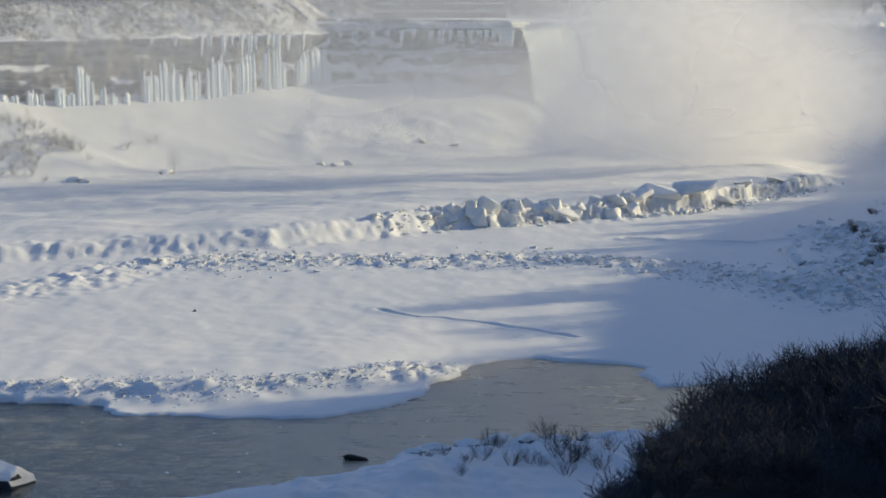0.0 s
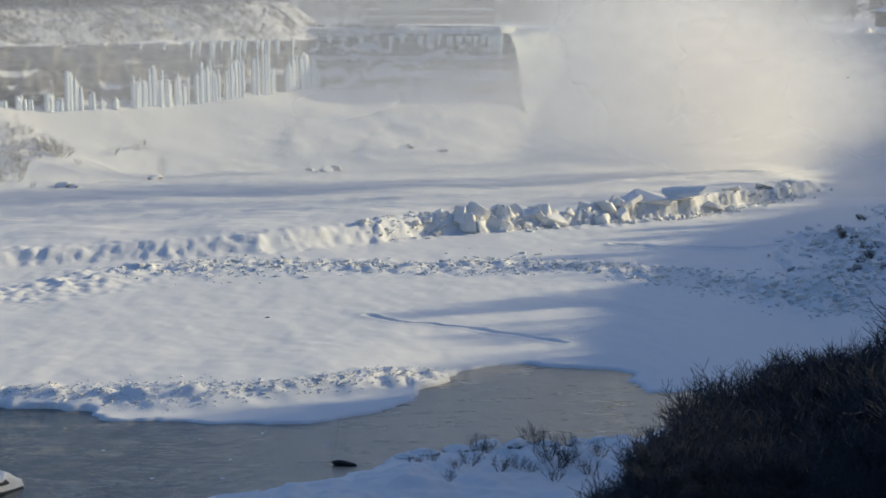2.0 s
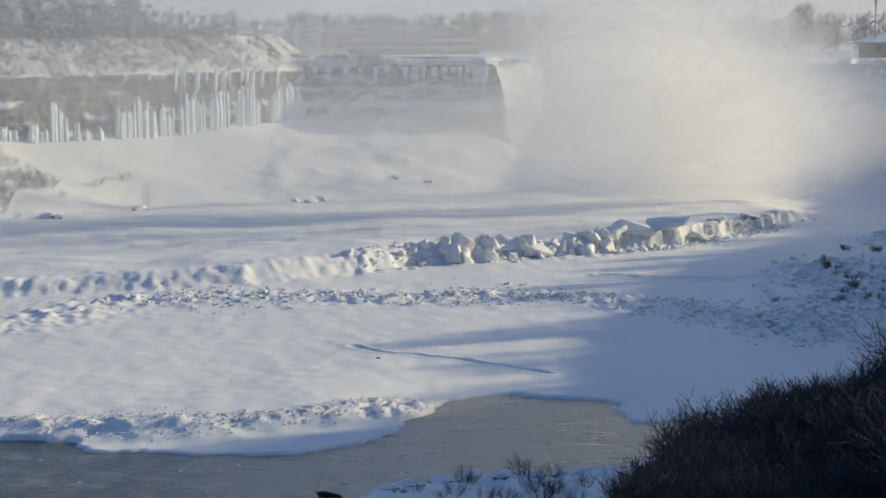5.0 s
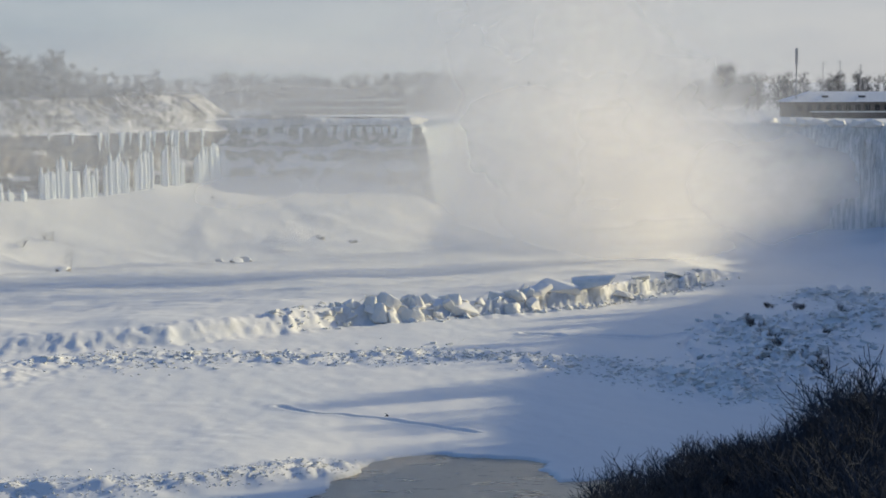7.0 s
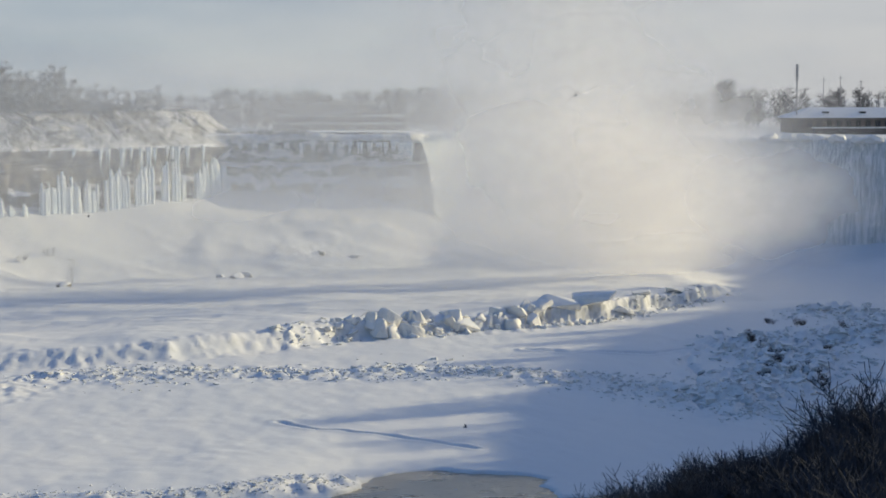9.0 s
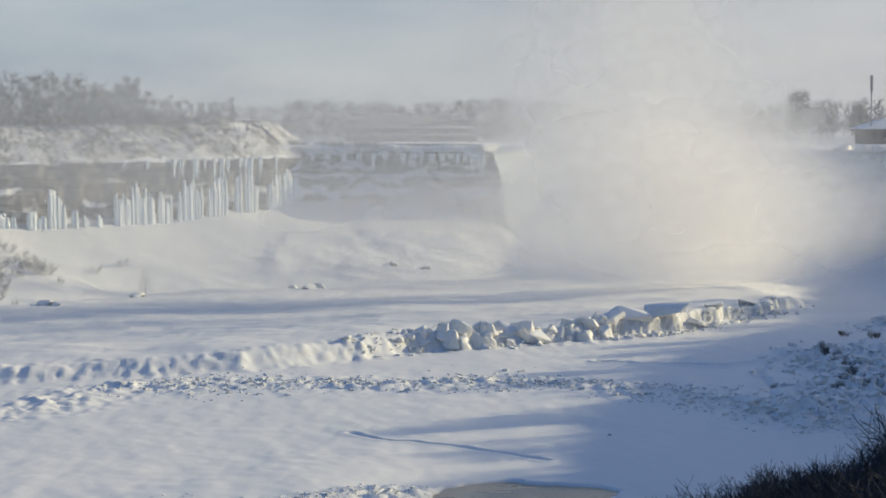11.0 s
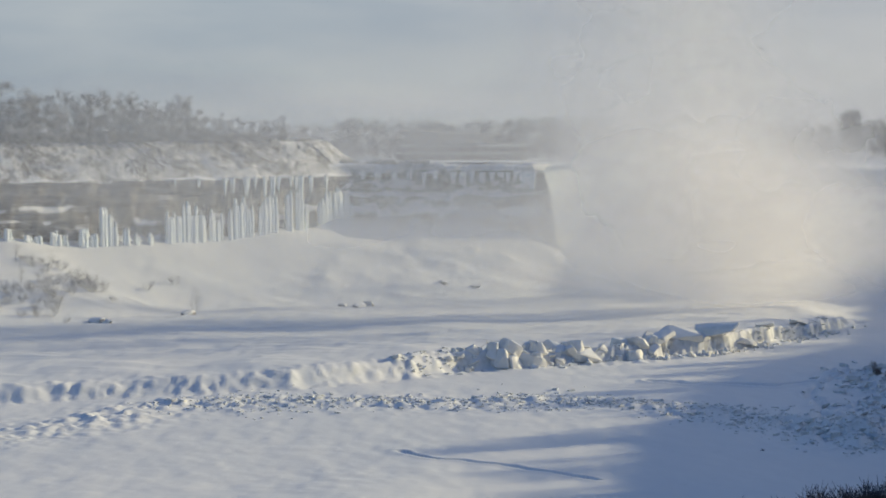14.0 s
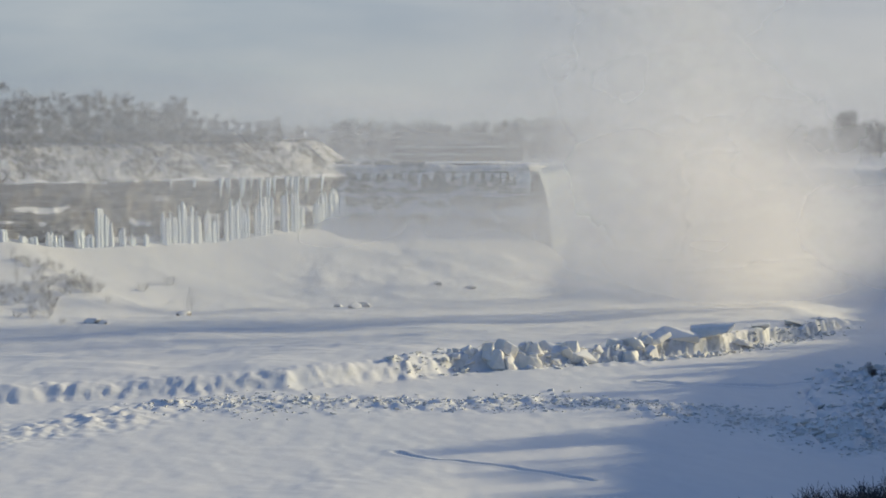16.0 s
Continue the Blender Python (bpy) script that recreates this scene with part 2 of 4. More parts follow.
RIM = [(-600, -90), (-60, -3), (40, 3), (118, 100), (130, 322), (170, 390), (220, 436), (231, 489), (238, 522), (247, 545), (268, 617), (313, 687), (335, 767), (350, 830), (400, 1000), (470, 1400)]
FOOT = [(-500, 560), (-260, 585), (-142, 632), (-112, 660), (-86, 690), (-55, 715), (8, 735), (48, 775), (87, 815), (125, 825), (160, 790),
        (190, 745), (240, 725), (345, 715)]
CLIFF = [(-600, 640), (-260, 660), (-156, 702), (-110, 736), (-68, 775), (-48, 797), (-30, 820), (40, 829), (62, 865), (100, 890), (150, 885),
         (185, 845), (215, 805), (260, 785), (345, 780)]
RIDGE = [(-220, 462), (-106.7, 479), (-74, 490), (-40, 503), (-12, 524), (4, 540), (22, 547),
         (44.1, 560), (67.8, 573.0), (84.0, 583.0), (126.4, 639.6), (151.4, 687.0)]
RUBBLE = [(-240, 420), (-95, 427), (-80, 443), (-64.8, 470), (-38, 475), (-11, 475), (16, 475), (43, 475), (66, 452), (81, 427), (92, 408), (105, 390)]
JAM = [(89, 420), (117, 475), (116, 519), (146, 529), (167, 568), (152, 600)]
PILE = [(-120, 322), (-68.7, 320.0), (-54.9, 319.6), (-41.1, 316.5), (-32.3, 317), (-18.6, 322), (-9.4, 329.0), (-0.7, 335), (3.2, 338)]
CRACK = [(-10.1, 403.6), (-0.8, 394.9), (5.9, 390.6), (14.6, 383.8), (21.9, 375.9), (28.4, 369.6)]

SEAMS = [[(53.7, 517), (63, 512), (72, 511), (84.5, 507), (95, 510), (104, 518), (113, 525)], [(94.5, 504), (89.4, 473), (85.5, 445)],
         [(115.3, 529), (113.5, 505), (112.2, 488), (112.6, 470), (111.6, 446), (111.9, 431)], [(124, 506), (136, 532), (148, 556), (162, 588)]]
JAM_WEEDS = [(114.5, 524), (114, 516), (112.9, 504), (112.5, 496), (112.4, 488), (112.2, 480), (112.5, 472), (111.8, 436), (113.7, 459), (113.3, 450), (114.3, 441), (103, 460), (129.6, 500), (145, 543), (138, 565), (130, 573)]


def in_water(x, y):
    d, _, _ = along(x, y, WATER_EDGE)
    inside = np.zeros(np.shape(x), bool)
    n = len(WATER_EDGE)
    for k in range(n):
        (ax, ay), (bx, by) = WATER_EDGE[k], WATER_EDGE[(k + 1) % n]
        if ay != by:
            inside ^= ((ay > y) != (by > y)) & (x < (bx - ax) * (y - ay) / (by - ay) + ax)
    return np.where(inside, -d, d)


def wood_line(x):
    """How far from the shore the wooded slope begins."""
    return 45 + 70 * (1 - smooth(x, -7, 29))


def land(x, y):
    """The height of the ground anywhere on the plan."""
    x, y = np.asarray(x, float), np.asarray(y, float)
    z = 0.16 + 0.22 * fbm(x, y * 0.4, 30, 4, 1) + 0.10 * fbm(x, y * 0.5, 4, 3, 2)
    drift = fbm(x * 0.35 + y * 0.25, y, 9, 4, 3)
    # talus and frozen spray heaped under the cliffs
    df, sf, wf = along(x, y, FOOT)
    dc, sc, wc = along(x, y, CLIFF)
    up = np.where(sf > 0, df / (df + dc + 1e-6), 0.0)
    top = 23.5 + 1.5 * np.exp(-((x + 5) / 28) ** 2) - 7.0 * smooth(x, 12, 55) - 9 * smooth(x, 55, 110) + 1.5 * fbm(x, y, 40, 2, 4)
    talus = top * (0.30 * up + 0.70 * up ** 1.5)
    lumps = np.maximum(0, fbm(x, y, 14, 4, 5)) * 0.9 * smooth(up, 0.05, 0.4) * (1 - smooth(up, 0.8, 1.0)) * smooth(x, -75, -40)
    z = z + talus + lumps + 0.25 * drift * smooth(up, 0.0, 0.3)
    # ledge of the upper ice sheet
    dr, sr, wr = along(x, y, RIDGE)
    wob = (0.9 + 1.7 * smooth(x, -20, 30)) * fbm(x, y, 34, 2, 6) + 0.9 * fbm(x, y, 3, 4, 46, 0.7) * smooth(x, -30, 20) + 0.4 * fbm(x, y, 5, 4, 48, 0.7) * (1 - smooth(x, -20, 20))
    sd = dr * sr + wob
    high = (4.3 - 1.6 * np.exp(-((x - 34) / 24) ** 2)) * (1 - smooth(x, 118, 152)) * (1 + 0.30 * fbm(x, y, 40, 3, 7))
    z = z + high * smooth(sd, -4.6 + 4.4 * smooth(x, -15, 30), 1.3 + 1.2 * (1 - smooth(x, -15, 30))) * (1 - 0.45 * smooth(sd, 8, 90)) + 0.9 * np.abs(fbm(x, y, 4, 4, 8, 0.6)) * np.exp(-(sd / 6) ** 2) * (1 - smooth(x, 130, 160)) * (0.75 + 0.25 * smooth(x, -30, 15))
    z = z + 0.55 * np.maximum(0, drift) * smooth(sd, 2, 30) * (1 - up)
    # ridges of broken floes
    for line, wide, tall, seed in ((RUBBLE, 13, 0.85, 9), (JAM, 15, 2.2, 10), (PILE, 4.5, 0.9, 11)):
        d, _, _ = along(x, y, line)
        d = d + 4 * fbm(x, y, 15, 3, seed + 20) * wide / 13
        rough = np.abs(fbm(x * 1.0, y * 0.75, 4.5, 5, seed, 0.62))
        z = z + tall * rough * np.exp(-(d / wide) ** 2) + 0.35 * tall * np.exp(-(d / (wide * 0.6)) ** 2)
    d, side, _ = along(x, y, PILE)
    d = d * side + 2.0 * fbm(x, y, 10, 3, 47)
    z = z + 2.3 * smooth(d, -8, 3) * (1 - smooth(d, 5, 60)) * (1 - smooth(x, -20, 14)) * (0.6 + 0.4 * smooth(x, -60, -30))
    d, _, _ = along(x + 1.5 * fbm(x, y, 9, 3, 12), y + 1.5 * fbm(x, y, 7, 3, 13), CRACK)
    z = z - 0.6 * np.exp(-(d / 0.5) ** 2) + 0.18 * np.exp(-((d - 1.6) / 0.8) ** 2)
    for line in SEAMS:
        d, _, _ = along(x + 2.0 * fbm(x, y, 9, 3, 18), y + 2.5 * fbm(x, y, 7, 3, 19), line)
        z = z - 1.3 * np.exp(-(d / 0.9) ** 2) + 0.45 * np.exp(-((d - 2.0) / 1.0) ** 2)
    # snow hill under the right-hand falls
    z = z + 8.5 * np.exp(-((x - 245) / 42) ** 2 - ((y - 730) / 26) ** 2) + 3.0 * np.exp(-((x - 150) / 30) ** 2 - ((y - 750) / 30) ** 2)
    # near bank and the wooded side of the gorge
    ds, ss, ws = along(x, y, SHORE)
    bank = np.where(ss < 0, ds, 0.0)
    z = z + 0.9 * np.abs(fbm(x, y, 5, 4, 49, 0.6)) * smooth(bank, 0.5, 5) * (1 - smooth(bank, 18, 40))
    z = z + 1.6 * smooth(bank, 0, 14) * (1 + 0.5 * fbm(x, y, 8, 3, 14)) + np.clip((bank - wood_line(x)) * 0.48, 0, 30)
    dm, sm, _ = along(x, y, RIM)
    edge = np.where(sm < 0, 62.0, 62.0 - 2.6 * dm) + 1.2 * fbm(x, y, 20, 3, 15)
    z = np.maximum(z, edge)
    # behind the cliff line: island and upper river
    back = np.where((sc > 0), dc, 0.0)
    shelf = 49.4 - 1.6 * smooth(x, 60, 160) + 9 * smooth(y, 1000, 1900) + 12.6 * smooth(-x - 78 - (y - 775) * 0.25, 0, 45)
    z = np.where(back > np.where(x < -48, 24.0, 12.0), np.maximum(shelf, np.where(sm < 0, edge, 0)), z)
    # open water
    w = in_water(x + 1.3 * fbm(x, y, 7, 4, 16, 0.6), y + 1.3 * fbm(x, y, 6, 4, 17, 0.6))
    return np.where(w < 0, np.maximum(-2.5, -0.6 + w * 1.5), np.maximum(-0.6 + (z + 0.6) * smooth(w, -0.3, 0.7), -0.6))


def grid_mesh(name, X, Y, Z, slots=(), pick=None):
    r, c = X.shape
    me = bpy.data.meshes.new(name)
    co = np.stack([X, Y, Z], -1).reshape(-1, 3)
    idx = np.arange(r * c).reshape(r, c)
    quads = np.stack([idx[:-1, :-1], idx[:-1, 1:], idx[1:, 1:], idx[1:, :-1]], -1).reshape(-1, 4)
    me.vertices.add(len(co))
    me.vertices.foreach_set("co", co.astype(np.float32).ravel())
    me.loops.add(quads.size)
    me.loops.foreach_set("vertex_index", quads.ravel().astype(np.int32))
    me.polygons.add(len(quads))
    me.polygons.foreach_set("loop_start", np.arange(0, quads.size, 4, dtype=np.int32))
    me.polygons.foreach_set("use_smooth", np.ones(len(quads), bool))
    for s in slots:
        me.materials.append(s)
    if pick is not None:
        me.polygons.foreach_set("material_index", pick[:-1, :-1].ravel().astype(np.int32))
    me.update(calc_edges=True)
    return me


def axis(*spans):
    return np.concatenate([np.arange(a, b, s, dtype=float) for a, b, s in spans] + [[spans[-1][1]]])


def build_ground():
    xs = axis((-4000, -400, 300), (-400, -160, 8), (-160, -110, 1.6), (-110, 130, 0.75), (130, 200, 1.2), (200, 480, 7), (480, 4000, 320))
    ys = axis((-900, -60, 60), (-60, 232, 7), (232, 425, 0.55), (425, 700, 0.95), (700, 860, 1.6), (860, 1060, 10), (1060, 4900, 240))
    X, Y = np.meshgrid(xs, ys)
    Z = land(X, Y)
    ds, ss, _ = along(X, Y, SHORE)
    dm, sm, _ = along(X, Y, RIM)
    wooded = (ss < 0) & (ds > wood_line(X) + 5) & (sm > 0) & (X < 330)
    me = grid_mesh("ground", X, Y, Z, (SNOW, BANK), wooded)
    tagged(new("ground", me), "snow-covered frozen river with ridges of broken ice", "ground", kind="structure")


def build_water():
    xs, ys = axis((-420, 60, 6)), axis((150, 360, 6))
    X, Y = np.meshgrid(xs, ys)
    tagged(new("water", grid_mesh("water", X, Y, np.full_like(X, -0.25), (WATER,))),
           "open channel of grey river water between ice", "water", kind="structure")


build_ground()
build_water()


# ---- cliffs ----
def strip(name, line, rows, amp, seed, mats, split, step=1.0, vary=0.10):
    """A rock face along a line: rows of (height, how far it stands back)."""
    pts = [Vector((*p, 0)) for p in line]
    path = []
    for a, b in zip(pts, pts[1:]):
        n = max(2, int((b - a).length / step))
        path += [a.lerp(b, k / n) for k in range(n)]
    path.append(pts[-1])
    P = np.array([(p.x, p.y) for p in path])
    for _ in range(6):
        P[1:-1] = (P[:-2] + 2 * P[1:-1] + P[2:]) / 4
    T = np.gradient(P, axis=0)
    T /= np.linalg.norm(T, axis=1)[:, None]
    N = np.stack([-T[:, 1], T[:, 0]], 1)
    run = np.concatenate([[0], np.cumsum(np.linalg.norm(np.diff(P, axis=0), axis=1))])
    zs = np.concatenate([np.linspace(a[0], b[0], max(2, int(abs(b[0] - a[0]) / 0.8)), endpoint=False) for a, b in zip(rows, rows[1:])] + [[rows[-1][0]]])
    back = np.interp(np.arange(len(zs)), np.arange(len(zs)), np.interp(zs, [r[0] for r in rows], [r[1] for r in rows]))
    U, V = np.meshgrid(run, zs)
    ledge = fbm(V * 1.0 + 0.5 * fbm(U, V, 30, 2, seed + 3), U * vary, 3.2, 4, seed)
    push = back[:, None] + amp * (0.55 * ledge + 0.8 * fbm(U, V * 0.6, 14, 4, seed + 1) + 0.5 * fbm(U, V * 0.7, 4, 4, seed + 2, 0.6))
    X = P[None, :, 0] + N[None, :, 0] * push
    Y = P[None, :, 1] + N[None, :, 1] * push
    Z = V + 0.5 * fbm(U, V, 10, 3, seed + 4)
    pick = (V > split + 1.5 * fbm(U, V, 9, 3, seed + 5)).astype(int)
    return new(name, grid_mesh(name, X, Y, Z, mats, pick))


def build_cliffs():
    left = [(-420, 645), (-260, 662), (-156, 703), (-110, 737), (-68, 776), (-50, 797), (-39, 818), (-34, 850)]
    tagged(strip("cliff_island", left, [(14, -1.0), (28, 1.5), (38, 2.5), (46.5, -0.6), (47.5, 1.0), (55, 10), (60.0, 17), (61.3, 22), (61.2, 70)], 1.3, 40,
                 (ROCK, SCRUB), 46.8), "layered rock island cliff under a snowy scrub slope", "cliff", kind="structure")
    right = [(-75, 800), (-52, 812), (-32, 820), (-10, 825), (40, 829), (46, 842), (48, 860)]
    tagged(strip("cliff_point", right, [(8, -6), (18, -1.5), (30, 0), (33, 2.5), (38, 2.8), (39, 4.5), (45, 5.0), (46.5, 3.5), (50.2, 4.0), (51.0, 6.5), (51.2, 60)], 2.0, 60,
                 (GLAZED, SNOW), 47.5, 0.8, 0.4), "ice-glazed stepped cliff capped with smooth snow", "cliff", kind="structure")


build_cliffs()


# ---- small tools ----
def mesh_from(name, verts, faces, mats=(), smooth_faces=False):
    me = bpy.data.meshes.new(name)
    me.from_pydata(verts, [], faces)
    for m in mats:
        me.materials.append(m)
    if smooth_faces:
        me.polygons.foreach_set("use_smooth", np.ones(len(me.polygons), bool))
    me.update()
    return me


def part(name, data, parent, label="", m=None):
    ob = new(name, data)
    ob.parent = parent
    if m is not None:
        ob.matrix_basis = m
    return tagged(ob, label)


def empty(name, m, label, category, group=""):
    ob = new(name)
    ob.matrix_basis = m
    return tagged(ob, label, category, group)


def height(x, y):
    return float(land(np.array([x]), np.array([y]))[0])


class Soup:
    """Many small solids joined into one mesh."""

    def __init__(self, thin=0.012):
        self.v, self.f, self.thin = [], [], thin

    def add(self, verts, faces):
        n = len(self.v)
        self.v += [tuple(p) for p in verts]
        self.f += [tuple(n + i for i in q) for q in faces]

    def tube(self, a, b, ra, rb, sides=4):
        a, b = Vector(a), Vector(b)
        q = (b - a).to_track_quat("Z", "Y")
        ring = [q @ Vector((math.cos(2 * math.pi * k / sides), math.sin(2 * math.pi * k / sides), 0)) for k in range(sides)]
        vs = [a + r * ra for r in ring] + [b + r * rb for r in ring]
        fs = [(k, (k + 1) % sides, sides + (k + 1) % sides, sides + k) for k in range(sides)]
        self.add(vs, fs if sides < 4 else fs + [tuple(range(sides, 2 * sides))])

    def box(self, x0, y0, z0, x1, y1, z1):
        vs = [(x, y, z) for z in (z0, z1) for x, y in ((x0, y0), (x1, y0), (x1, y1), (x0, y1))]
        self.add(vs, [(3, 2, 1, 0), (4, 5, 6, 7), (0, 1, 5, 4), (1, 2, 6, 5), (2, 3, 7, 6), (3, 0, 4, 7)])

    def mesh(self, name, *mats, soft=False):
        return mesh_from(name, self.v, self.f, mats, soft)


def branch(soup, rs, p, d, length, r, depth, sides=4, spread=0.6, kids=4, rise=0.12):
    """A limb that bends, tapers and forks."""
    steps = 3 if depth else 2
    for k in range(steps):
        d = (d + Vector((rs.gauss(0, 0.16), rs.gauss(0, 0.16), rs.gauss(rise, 0.10)))).normalized()
        q = p + d * (length / steps)
        r2 = max(r * 0.72, soup.thin)
        soup.tube(p, q, r, r2, sides if depth > 1 else 3)
        if depth:
            n = kids if k else max(1, kids // 2)
            for _ in range(n):
                side = Vector((rs.gauss(0, 1), rs.gauss(0, 1), rs.gauss(0.25, 0.5))).normalized()
                dd = (d * (1 - spread) + side * spread).normalized()
                branch(soup, rs, q.lerp(p, rs.random() * 0.5), dd, length * rs.uniform(0.45, 0.7), max(r2 * 0.6, soup.thin), depth - 1, sides, spread, kids, rise)
        p, r = q, r2


def tree_meshes(seed, tall, mat, thick=0.016, depth=3, kids=3, bare=0.25, twig=0.55, thin=0.012):
    """Trunk and crown of one leafless tree."""
    rs = random.Random(seed)
    trunk, crown = Soup(), Soup(thin)
    p, d, r = Vector((0, 0, -0.8)), Vector((0, 0, 1)), tall * thick
    n = 8
    for k in range(n):
        d = (d + Vector((rs.gauss(0, 0.06), rs.gauss(0, 0.06), 0.05))).normalized()
        q = p + d * (tall * 0.9 / n)
        trunk.tube(p, q, r, r * 0.86, 6)
        if k >= n * bare:
            for _ in range(2 if k < n - 2 else 3):
                a = rs.uniform(0, 6.283)
                dd = Vector((math.cos(a), math.sin(a), rs.uniform(0.35, 1.1))).normalized()
                branch(crown, rs, p.lerp(q, rs.random()), dd, tall * rs.uniform(0.16, 0.30) * (1.25 - 0.6 * k / n), r * 0.5, depth - 1, 4, twig, kids)
        p, r = q, r * 0.86
    return trunk.mesh("trunk", mat), crown.mesh("crown", mat)


def make_tree(meshes, m, label, group, name="tree", category="tree"):
    ob = empty(name, m, label, category, group)
    part("trunk", meshes[0], ob)
    part("crown", meshes[1], ob)
    return ob


def scaled(ob, s):
    ob.scale = (s, s, s)
    return ob


def shrub_mesh(seed, tall, mat, stems=9, depth=2, kids=4, r=0.035, lean=0.45, spread=0.5, rise=0.16):
    rs = random.Random(seed)
    s = Soup(max(0.012, r * 0.45))
    for _ in range(stems):
        a = rs.uniform(0, 6.283)
        d = Vector((math.cos(a) * lean, math.sin(a) * lean, 1)).normalized()
        branch(s, rs, Vector((math.cos(a) * 0.2, math.sin(a) * 0.2, -0.3)), d, tall * rs.uniform(0.6, 0.85), r * rs.uniform(0.7, 1.2), depth, 4, spread, kids, rise)
    return s.mesh("twigs", mat)


def stone_mesh(name, seed, size, mats, flat=0.8, cap=0.35, sub=2):
    """A rough angular stone; its upper faces carry the second material."""
    bm = bmesh.new()
    bmesh.ops.create_icosphere(bm, subdivisions=sub, radius=1)
    rs = random.Random(seed)
    cuts = [(Vector((rs.gauss(0, 1), rs.gauss(0, 1), rs.gauss(0, 1))).normalized(), rs.uniform(0.55, 0.8)) for _ in range(9)]
    for v in bm.verts:
        p = v.co.copy()
        for n, c in cuts:
            if p.dot(n) > c:
                p -= n * (p.dot(n) - c)
        p += p * 0.12 * noise.noise(p * 2.3 + Vector((seed, 0, 0)))
        v.co = Vector((p.x * size[0], p.y * size[1], p.z * size[2] * flat))
    bm.normal_update()
    me = bpy.data.meshes.new(name)
    for f in bm.faces:
        f.material_index = 1 if len(mats) > 1 and f.normal.z > cap else 0
    bm.to_mesh(me)
    bm.free()
    for m in mats:
        me.materials.append(m)
    return me


# ---- falls ----
def build_falls():
    line = [(42, 831), (62, 865), (100, 890), (150, 885), (185, 845), (215, 805), (260, 785), (345, 780)]
    ob = strip("waterfall", line, [(-3, -7.5), (20, -5.5), (40, -2.6), (46.5, -0.8), (48.2, 1.2), (48.6, 12)], 0.55, 80, (FALL, FALL), 99, 0.7)
    tagged(ob, "wide curtain of green-white water falling into spray", "waterfall", kind="structure")
    rs = random.Random(8)
    heap = [stone_mesh("ice_mound", 90 + k, (6, 4, 2.6), (BLOCK,), sub=3) for k in range(3)]
    for k in range(9):
        ob = new("ice_mound", heap[k % 3])
        ob.matrix_basis = pose(192 + k * 4.2 + rs.uniform(-2, 2), 838 - k * 5 + rs.uniform(-3, 6), 48.9, 0, 0, rs.uniform(0, 360))
        tagged(ob, "white ice heap stranded at the brink of the falls", "ice heap", "ice heaps at the brink")


build_falls()


# ---- ice columns on the island cliff ----
def column_mesh(seed, tall, wide, hanging):
    rs = random.Random(seed)
    s = Soup()
    n = max(2, int(wide / 0.85))
    for k in range(n):
        x, y = (k + 0.5) / n * wide - wide / 2 + rs.uniform(-0.2, 0.2), rs.uniform(-0.5, 0.3)
        h, r = tall * rs.uniform(0.70, 1.0), rs.uniform(0.6, 1.15)
        levels, sides, prev = 7, 7, None
        vs, fs = [], []
        for i in range(levels):
            u = i / (levels - 1)
            rad = r * ((1.05 - 0.15 * u - 0.35 * u ** 8) if not hanging else (1.0 - 0.93 * u)) * rs.uniform(0.8, 1.15)
            z = h * u if not hanging else -h * u
            for j in range(sides):
                a = 2 * math.pi * j / sides
                vs.append((x + rad * math.cos(a) * rs.uniform(0.85, 1.1), y + rad * math.sin(a), z))
            if i:
                fs += [((i - 1) * sides + j, (i - 1) * sides + (j + 1) % sides, i * sides + (j + 1) % sides, i * sides + j) for j in range(sides)]
        fs.append(tuple(range((levels - 1) * sides, levels * sides)))
        s.add(vs, fs)
    return s.mesh("ice_column", COLUMN, soft=True)


def wall_at(x):
    """Where the island cliff stands at x: its y."""
    return float(np.interp(x, [-420, -260, -156, -110, -68, -50, -39], [645, 662, 703, 737, 776, 797, 818]))


